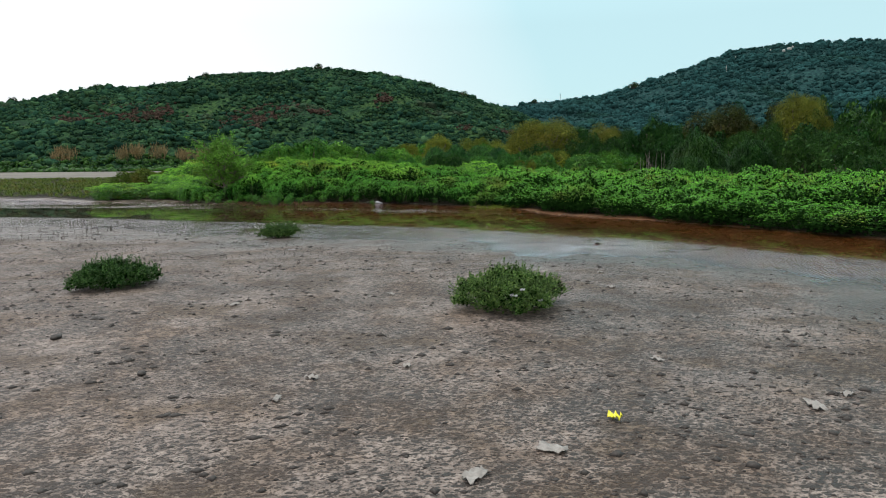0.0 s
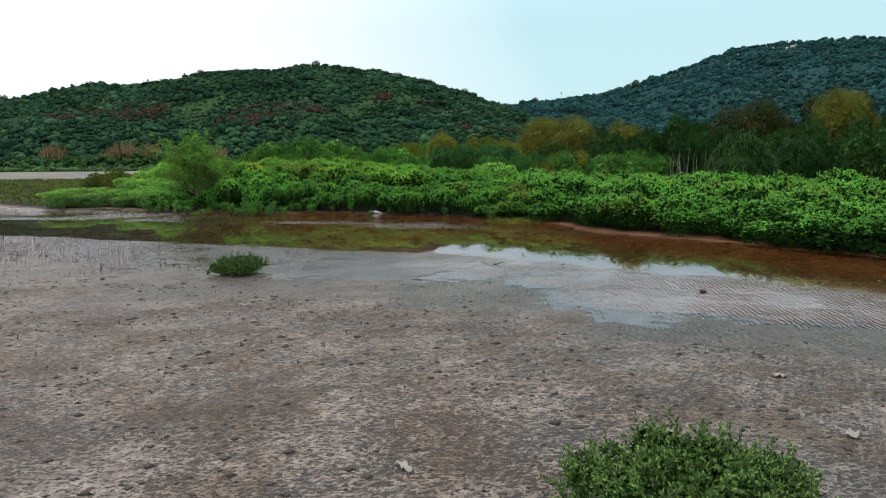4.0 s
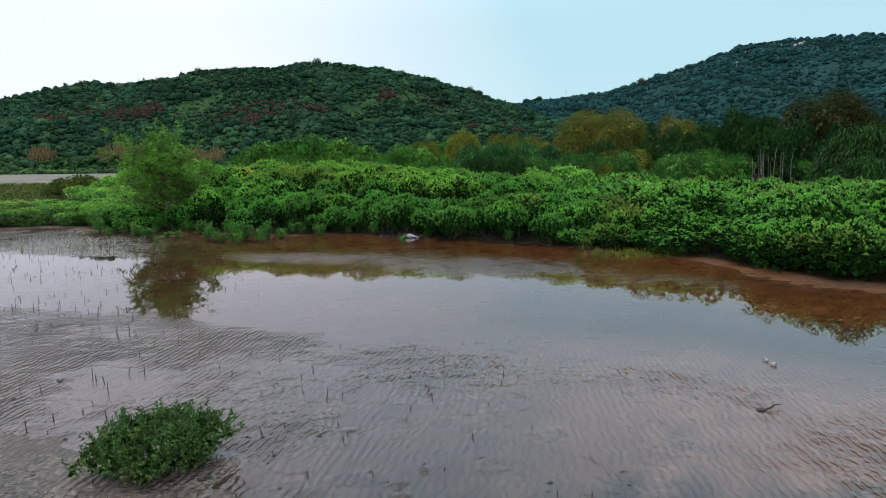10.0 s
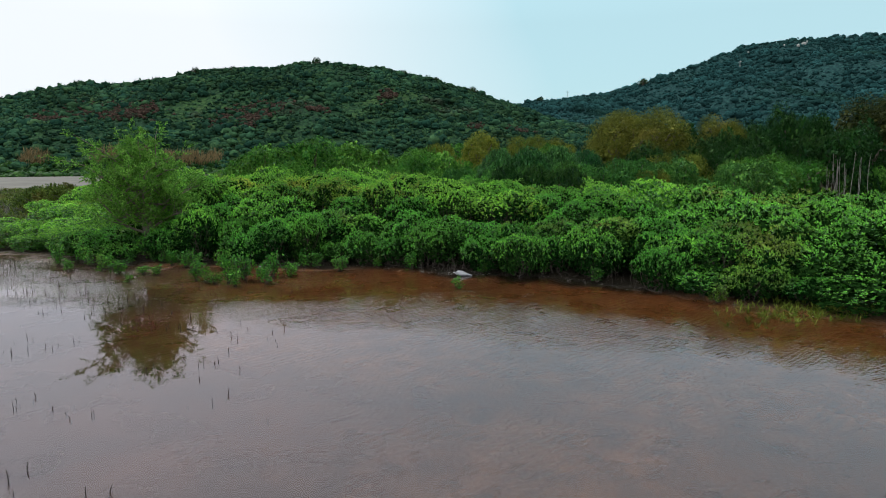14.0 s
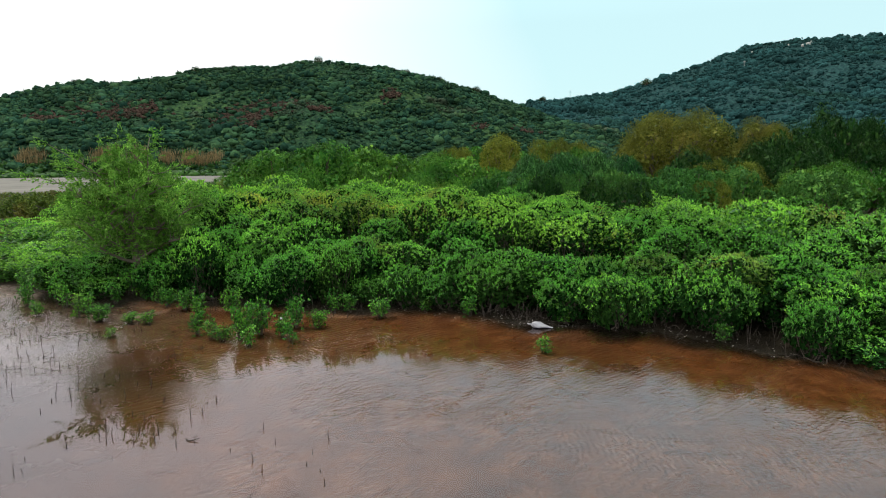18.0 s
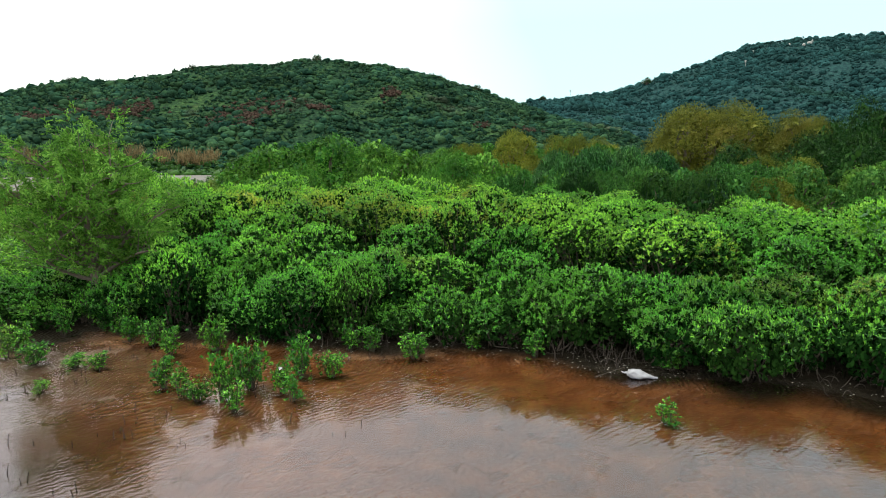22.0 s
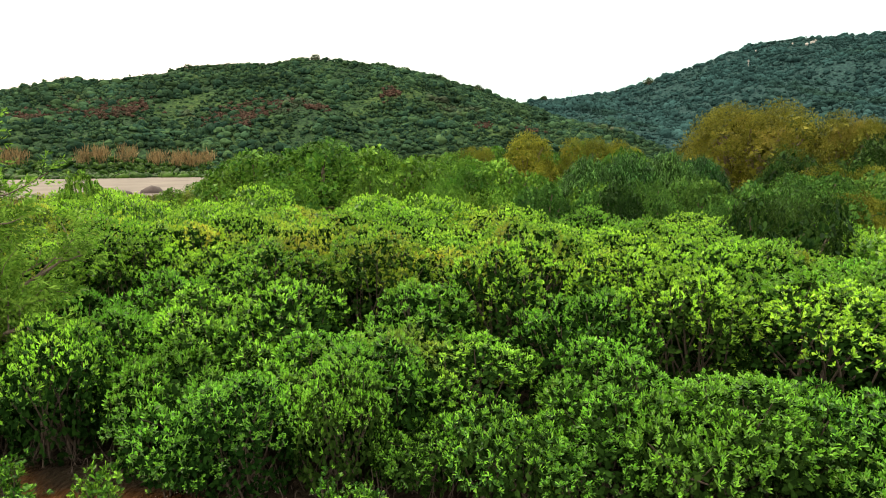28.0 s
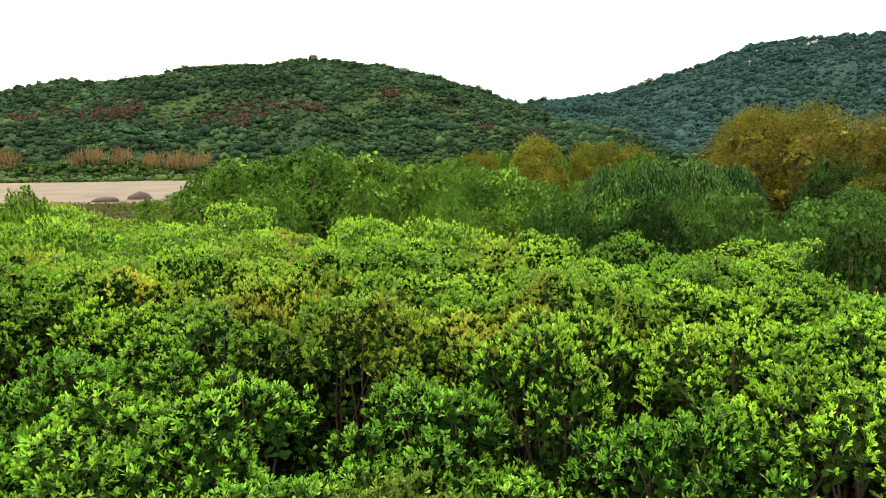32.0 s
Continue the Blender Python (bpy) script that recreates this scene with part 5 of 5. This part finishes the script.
# ---- seedlings along the margin ----
def seedling_kind(seed, height, stems, spread_r):
    r = np.random.default_rng(seed)
    kinds = []
    for q in range(stems):
        at, way = [], []
        a = r.uniform(0, 6.28)
        d = spread_r * r.uniform(0.2, 1.0)
        top = np.array([d * math.cos(a), d * math.sin(a), height * r.uniform(0.7, 1.0)])
        line = bent((0.03 * math.cos(a), 0.03 * math.sin(a), -0.03), top, 0.03, 6, r)
        sv, sf = tube(line, np.linspace(0.009, 0.004, 6), 5)
        for k in range(15):
            s = line[int(r.integers(2, 6))] + r.normal(0, 0.055, 3)
            at.append(s)
            way.append(unit(np.array([math.cos(a) * 0.5, math.sin(a) * 0.5, 1.0]) + r.normal(0, 0.3, 3)))
        v, f = leaves(np.array(at), np.array(way), 7, 0.058, 0.0135, 46, r)
        me = mesh_of("seedling_leaves", v, f, MANGROVE)
        me.materials.append(YOUNG)
        me.polygons.foreach_set("material_index", (np.tile(np.arange(len(f) // 2) % 7 < 2, 2)).astype(np.int32))
        kinds.append((mesh_of("seedling_stem", sv, sf, STEM, True), me))
    return kinds


SEEDLINGS = [seedling_kind(301 + i, 0.55, 5 + 2 * i, 0.13 + 0.03 * i) for i in range(4)]
for i, (x, y, h) in enumerate(((-1.68, 44.6, 0.55), (-2.49, 44.35, 0.5), (-2.75, 44.9, 0.85), (-2.35, 45.3, 0.9), (-2.6, 45.6, 0.7), (-1.85, 45.0, 0.6), (-1.6, 45.75, 0.8), (-1.09, 45.65, 0.5), (-3.4, 45.15, 0.5), (-3.1, 44.9, 0.42), (-3.75, 45.6, 0.6),
                               (0.41, 46.3, 0.55), (3.44, 42.75, 0.35), (-5.18, 46.9, 0.35), (-5.6, 47.05, 0.3), (-6.44, 47.4, 0.5), (-5.65, 45.8, 0.25), (-6.65, 49.3, 0.7), (-5.13, 48.6, 0.6), (-4.59, 48.2, 0.65), (-2.71, 48.0, 0.7),
                               (-0.73, 47.0, 0.6), (-0.33, 46.9, 0.55), (4.61, 44.75, 0.5), (5.9, 44.4, 0.5), (6.32, 44.1, 0.5), (-7.6, 50.0, 0.7), (-7.2, 48.6, 0.6), (-6.0, 49.6, 0.6), (1.6, 46.6, 0.4), (7.3, 42.6, 0.45), (9.0, 39.6, 0.5),
                               (-7.9, 49.2, 0.75), (-8.5, 50.2, 0.85), (-6.6, 50.3, 0.9), (-5.5, 49.2, 0.8), (-7.1, 47.9, 0.5), (-9.0, 49.6, 0.7), (-4.1, 47.5, 0.6), (-3.3, 47.6, 0.75), (-9.6, 50.8, 0.8), (-8.2, 48.3, 0.45), (2.6, 45.9, 0.6), (5.3, 44.3, 0.55))):
    ob = thing("mangrove_seedling", "young mangrove seedling standing in shallow water" if y < 46.4 else "young mangrove seedling on the rusty bank", "seedling", "seedlings along the margin")
    w = 0.75 + 0.35 * h + rng.uniform(-0.05, 0.1)
    ob.matrix_world = Matrix.Translation((x, y, float(ground_height(np.array(x), np.array(y))))) @ Matrix.Rotation(rng.uniform(0, 6.28), 4, "Z") @ Matrix.Diagonal((w, w, h * 0.85 / 0.55, 1))
    for stem, spray in SEEDLINGS[i % 4]:
        part("foliage", spray, part("stem", stem, ob))


# ---- small things on mud and water ----
def spikes(name, x, y, lo, hi, label, category, mat=ROOT):
    pieces = []
    for a, b in zip(x, y):
        h = rng.uniform(lo, hi)
        z = float(ground_height(np.array(a), np.array(b)))
        lean = rng.normal(0, 0.12, 2) * h
        pieces.append(tube([(a, b, z - 0.03), (a + lean[0] * 0.5, b + lean[1] * 0.5, z + h * 0.6), (a + lean[0], b + lean[1], z + h)], [0.007, 0.006, 0.003], 4))
    v, f = joined(pieces)
    thing(name, label, category, kind="stuff", me=mesh_of(name, v, f, mat))


n = 2600
x, y = rng.uniform(-13, 1.0, n), rng.uniform(27, 52, n)
ok = (wobble(x, y, 0.9, 5.0) > -0.1 - 0.4 * (x < -5)) & (off_line(BANK, x, y) < -0.6) & (x < -0.5 - rng.gamma(1.5, 1.6, n) + 0.04 * (y - 27))
spikes("breathing_roots", x[ok], y[ok], 0.05, 0.19, "thin dark breathing roots poking out of the water", "roots")
x, y = 3.5 - rng.gamma(1.6, 2.2, 150), rng.uniform(19, 31, 150)
spikes("mud_sticks", x, y, 0.03, 0.09, "short dark stubs in the wet mud", "roots")

# thin arching roots and pale flecks under the edge of the stand
pieces = []
for k in range(190):
    s = rng.uniform(0, 1)
    x = float(np.interp(s, np.linspace(0, 1, 12), BANK[6:18, 0])) + rng.normal(0.15, 0.25)
    y = float(np.interp(s, np.linspace(0, 1, 12), BANK[6:18, 1])) + rng.normal(0.15, 0.3)
    a, reach = rng.uniform(0, 6.28), rng.uniform(0.12, 0.4)
    z = float(ground_height(np.array(x), np.array(y)))
    line = bent((x, y, z - 0.02), (x + reach * math.cos(a), y + reach * math.sin(a), z - 0.02), 0.02, 6, rng)
    line[:, 2] += rng.uniform(0.03, 0.13) * np.sin(np.linspace(0, np.pi, 6)) ** 0.8
    pieces.append(tube(line, np.linspace(0.008, 0.005, 6), 4))
for k in range(420):
    s = rng.uniform(0, 1)
    x = float(np.interp(s, np.linspace(0, 1, 12), BANK[6:18, 0])) + rng.normal(0.2, 0.3)
    y = float(np.interp(s, np.linspace(0, 1, 12), BANK[6:18, 1])) + rng.normal(0.2, 0.3)
    z = float(ground_height(np.array(x), np.array(y)))
    pieces.append(tube(bent((x, y, z - 0.02), (x + rng.normal(0, 0.1), y + rng.normal(0, 0.1), z + rng.uniform(0.12, 0.5)), 0.03, 5, rng), np.linspace(0.007, 0.004, 5), 4))
v, f = joined(pieces)
thing("bank_roots", "tangle of thin roots and bare stems under the mangroves", "roots", kind="stuff", me=mesh_of("bank_roots", v, f, ROOT))

# crumbs of mud thrown up on the flat
n = 26000
x, y = rng.uniform(-16, 18, n), 4 + 27 * rng.uniform(0, 1, n) ** 1.15
ok = (wobble(x, y, 1.1, 2.0) + rng.normal(0, 0.5, n) > -0.2) & (ground_height(x, y) > -0.012)
x, y = x[ok], y[ok]
OCT_V = np.array([(1, 0, 0), (0, 1, 0), (-1, 0, 0), (0, -1, 0), (0, 0, 1), (0, 0, -0.6)], float)
OCT_F = np.array([(0, 1, 4), (1, 2, 4), (2, 3, 4), (3, 0, 4), (1, 0, 5), (2, 1, 5), (3, 2, 5), (0, 3, 5)])
size = np.minimum(0.006 + rng.gamma(1.5, 0.0105, len(x)), 0.06) * np.where(ground_height(x, y) < 0.012, 0.6, 1.0)
w = OCT_V[None] * (1 + rng.normal(0, 0.25, (len(x), 6, 1))) * size[:, None, None] * np.array([1.25, 1.0, 0.6])
w = w + np.stack([x, y, ground_height(x, y)], 1)[:, None]
thing("mud_crumbs", "small dark crumbs of mud on the flat", "mud", kind="stuff", me=mesh_of("mud_crumbs", w.reshape(-1, 3), (OCT_F[None] + (np.arange(len(x)) * 6)[:, None, None]).reshape(-1, 3), LUMP))


def litter(name, x, y, length, width, mat, label, category="litter", seed=1, lift=0.05, group="litter on the mud"):
    """A crumpled sheet with thickness, lying on the mud."""
    r = np.random.default_rng(seed)
    k = 7
    g = np.linspace(-0.5, 0.5, k)
    U, V = np.meshgrid(g, g)
    edge = 1 + 0.1 * np.sin(5 * U + seed) * np.cos(4 * V + seed)
    P = np.stack([U * length * edge + r.normal(0, 0.005, U.shape), V * width * edge + r.normal(0, 0.005, U.shape), lift * np.abs(np.sin(6 * U + 3 * V + seed)) * r.uniform(0.3, 1, U.shape)], -1).reshape(-1, 3)
    low_p = P - [0, 0, 0.004]
    i = (np.arange(k - 1)[:, None] * k + np.arange(k - 1)[None]).ravel()
    top = np.stack([i, i + 1, i + 1 + k, i + k], 1)
    rim = list(range(k)) + [k * j + k - 1 for j in range(1, k)] + [k * (k - 1) + j for j in range(k - 2, -1, -1)] + [k * j for j in range(k - 2, 0, -1)]
    side = np.array([(a, b, b + k * k, a + k * k) for a, b in zip(rim, rim[1:] + rim[:1])])
    f = np.concatenate([top, top[:, ::-1] + k * k, side[:, ::-1]])
    ob = thing(name, label, category, group, me=mesh_of(name, np.concatenate([P, low_p]), f, mat))
    ob.matrix_world = Matrix.Translation((x, y, float(ground_height(np.array(x), np.array(y))) + 0.008)) @ Matrix.Rotation(seed * 1.9, 4, "Z")
    return ob


for i, (x, y, a, b) in enumerate(((2.26, 8.48, 0.22, 0.14), (3.01, 8.83, 0.25, 0.15), (5.93, 9.26, 0.24, 0.13), (6.49, 9.48, 0.13, 0.09), (5.14, 10.98, 0.16, 0.08), (6.6, 15.52, 0.17, 0.1), (0.91, 11.11, 0.16, 0.09), (0.57, 10.49, 0.14, 0.06),
                                  (2.04, 11.34, 0.1, 0.09), (2.23, 15.63, 0.2, 0.08), (-0.57, 15.3, 0.18, 0.09), (7.09, 17.2, 0.14, 0.1), (-2.71, 18.2, 0.25, 0.14))):
    litter("litter_scrap", x, y, a, b, GREY_PAPER, "muddy pale scrap of litter lying on the mudflat", seed=i + 2)
litter("wrapper", 3.83, 9.35, 0.12, 0.08, YELLOW_PLASTIC, "crumpled bright yellow wrapper on the mudflat", "wrapper", 21, 0.08)
for i, (x, y) in enumerate(((-2.72, 29.4), (-5.4, 33.4), (7.07, 28.0), (7.1, 28.2), (-5.0, 31.5))):
    litter("litter_scrap", x, y, 0.08, 0.05, WHITE_PLASTIC, "pale scrap of litter floating on the shallow water", seed=31 + i, group="litter on the water").location.z = 0.0
for i, (x, y, s) in enumerate(((9.16, 22.2, 0.1), (-2.78, 13.55, 0.11), (-1.09, 11.64, 0.08), (1.96, 20.0, 0.07), (4.96, 18.76, 0.06), (5.07, 24.05, 0.05), (5.84, 26.6, 0.05), (7.63, 26.25, 0.045))):
    w = FINE_FORMS[i] * [s, s * 0.7, s * 0.4]
    ob = thing("mud_clod", "dark clod of mud on the flat", "clod", "clods on the mud", me=mesh_of("mud_clod", w, FINE_F, LUMP))
    ob.matrix_world = Matrix.Translation((x, y, max(float(ground_height(np.array(x), np.array(y))), -0.01) + s * 0.24)) @ Matrix.Rotation(i, 4, "Z")


# scraps caught in the bushes and seedlings
for i, (x, y, z, a) in enumerate(((4.0, 13.45, 0.34, 0.11), (4.42, 13.4, 0.26, 0.12), (4.15, 13.5, 0.42, 0.07), (-1.85, 44.85, 0.44, 0.09))):
    ob = litter("litter_scrap", x, y, a, a * 0.6, WHITE_PLASTIC, "white scrap of plastic caught among leaves", seed=51 + i, group="litter in the bushes")
    ob.location.z += z


def stick(x, y, length, turn, seed, label="thin dark stick lying on the wet mud"):
    r = np.random.default_rng(seed)
    v, f = joined([tube(bent((0, 0, 0), (length, 0, 0.03), 0.03, 6, r), np.linspace(0.014, 0.006, 6), 6),
                   tube(bent((length * 0.55, 0, 0.02), (length * 0.75, length * 0.16, 0.06), 0.01, 4, r), np.linspace(0.008, 0.004, 4), 5)])
    ob = thing("stick", label, "stick", "sticks on the mud", me=mesh_of("stick", v, f, ROOT, True))
    ob.matrix_world = Matrix.Translation((x, y, max(float(ground_height(np.array(x), np.array(y))), -0.008) + 0.008)) @ Matrix.Rotation(turn, 4, "Z")


stick(5.87, 26.58, 0.26, 0.2, 61)
stick(-2.77, 39.81, 0.2, -0.4, 62)
stick(-6.49, 44.42, 0.24, 0.7, 63)

# bare pale stalks standing before the wood
pieces = []
for k in range(16):
    x, y = rng.normal(31.2, 1.3), rng.normal(61.4, 0.8)
    z = float(ground_height(np.array(x), np.array(y)))
    pieces.append(tube(bent((x, y, z), (x + rng.normal(0, 0.2), y, z + rng.uniform(2.2, 3.4)), 0.06, 6, rng), np.linspace(0.022, 0.008, 6), 5))
v, f = joined(pieces)
thing("bare_stalks", "bare pale dead stalks standing before the wood", "stalks", kind="stuff", me=mesh_of("bare_stalks", v, f, GREY_PAPER))


def utility_pole(x, y, height):
    ob = thing("utility_pole", "thin pale utility pole on the far hill", "pole", "poles on the far hill")
    ob.matrix_world = Matrix.Translation((x, y, float(hill_right(np.array(float(x)), np.array(float(y)))) - 0.3))
    v, f = tube([(0, 0, 0), (0, 0, height * 0.5), (0, 0, height)], [0.22, 0.2, 0.16], 8)
    part("post", mesh_of("pole_post", v, f, PALE_ROCK, True), ob)
    for k in (0.82, 0.93):
        v, f = tube([(-1.3, 0, height * k), (0, 0, height * k), (1.3, 0, height * k)], [0.1, 0.12, 0.1], 6)
        part("crossarm", mesh_of("pole_arm", v, f, PALE_ROCK, True), ob)


utility_pole(352, 540, 9.5)
utility_pole(214, 590, 8.5)


def plastic_bag(x, y):
    """A limp white bag lying on its side, one end knotted over a twig."""
    r = np.random.default_rng(9)
    rings, k = 14, 18
    verts = []
    for i in range(rings):
        s = i / (rings - 1)
        body = 0.02 + 0.135 * math.sin(math.pi * min(1, s * 1.02) ** 0.62) ** 0.9 * (1 - 0.55 * s)
        for j in range(k):
            a = 2 * math.pi * j / k
            rr = body * (1 + 0.18 * math.sin(3 * a + 9 * s) + 0.1 * math.sin(7 * a - 14 * s) + r.normal(0, 0.07))
            verts.append((s * 0.68 - 0.3, rr * math.cos(a) * 1.1, max(0.004, rr * math.sin(a) * 0.8 + body * 0.55 + 0.07 * (1 - s) ** 3)))
    faces = [(i * k + j, i * k + (j + 1) % k, (i + 1) * k + (j + 1) % k, (i + 1) * k + j) for i in range(rings - 1) for j in range(k)]
    ob = thing("plastic_bag", "limp white plastic bag lying at the water's edge", "bag")
    ob.matrix_world = Matrix.Translation((x, y, 0.0)) @ Matrix.Rotation(radians(-18), 4, "Z") @ Matrix.Diagonal((0.74, 0.8, 0.68, 1))
    part("bag_body", mesh_of("bag_body", verts, np.array(faces), WHITE_PLASTIC, True), ob, "crumpled white plastic")
    kv, kf = tube(bent((-0.30, 0, 0.12), (-0.42, 0.02, 0.15), 0.01, 4, r), [0.03, 0.022, 0.016, 0.008], 8)
    part("knot", mesh_of("bag_knot", kv, kf, WHITE_PLASTIC, True), ob, "twisted knotted end")


plastic_bag(3.95, 44.5)
tv, tf = joined([tube(bent((0, 0, 0), (0.55, 0.05, 0.12), 0.03, 5, rng), np.linspace(0.008, 0.005, 5), 5), tube(bent((0.3, 0.03, 0.07), (0.2, -0.14, -0.02), 0.01, 4, rng), np.linspace(0.006, 0.004, 4), 5)])
ob = thing("twig", "thin pale twig caught under the plastic bag", "twig", me=mesh_of("twig", tv, tf, STEM, True))
ob.matrix_world = Matrix.Translation((3.2, 44.62, 0.02))

# yellowish grass tufts at the edge of the stand
n = 170
x, y = rng.normal(10.2, 0.75, n), rng.normal(38.3, 0.45, n)
base = np.stack([x, y, ground_height(x, y) - 0.01], 1)
v, f = leaves(base, np.tile([0, 0, 1.0], (n, 1)), 9, 0.17, 0.010, 45, rng, full=False)
thing("grass_tuft", "yellow-green grass tuft at the water's edge", "grass", kind="stuff", me=mesh_of("grass_tuft", v, f, YELLOWGREEN))

# pale shells and flecks on the dark bank
n = 420
s = rng.uniform(0, 1, n)
x = np.interp(s, np.linspace(0, 1, 10), BANK[8:18, 0]) + rng.normal(-0.1, 0.3, n)
y = np.interp(s, np.linspace(0, 1, 10), BANK[8:18, 1]) + rng.normal(-0.15, 0.35, n)
size = rng.uniform(0.006, 0.018, n)
w = OCT_V[None] * (1 + rng.normal(0, 0.2, (n, 6, 1))) * size[:, None, None] * np.array([1.2, 0.8, 0.5])
w = w + np.stack([x, y, ground_height(x, y) + 0.004], 1)[:, None]
thing("shell_flecks", "tiny pale shells scattered on the dark bank", "shells", kind="stuff", me=mesh_of("shell_flecks", w.reshape(-1, 3), (OCT_F[None] + (np.arange(n) * 6)[:, None, None]).reshape(-1, 3), PALE_SHELL))

# a twisted strip of plastic on the wet mud
strip = [(x, y, float(ground_height(np.array(x), np.array(y))) + 0.012 + 0.01 * (k % 2)) for k, (x, y) in enumerate(((-0.17, 22.69), (-0.15, 22.77), (-0.06, 22.63), (-0.02, 22.71), (0.03, 22.78)))]
sv, sf = tube(strip, [0.008, 0.013, 0.011, 0.013, 0.006], 6)
thing("plastic_strip", "twisted white plastic strip lying on wet mud", "litter", "litter on the mud", me=mesh_of("plastic_strip", sv, sf, WHITE_PLASTIC, True))

# bare pale rocks showing through the woods of the far hill
for k, (x, s) in enumerate(((433, 1.6), (441, 2.2), (445, 1.3), (425, 1.1), (391, 1.4), (454, 1.0))):
    w = BALL_V * (1 + rng.normal(0, 0.16, (len(BALL_V), 1))) * [s, s * 0.8, s * 1.1]
    ob = thing("boulder", "bare pale rock high on the far hill", "boulder", "rocks on the far hill", me=mesh_of("far_rock", w, BALL_F, PALE_ROCK))
    ob.matrix_world = Matrix.Translation((x, 572 + 3 * k, float(hill_right(np.array(float(x)), np.array(572.0 + 3 * k))) + s * 0.5))
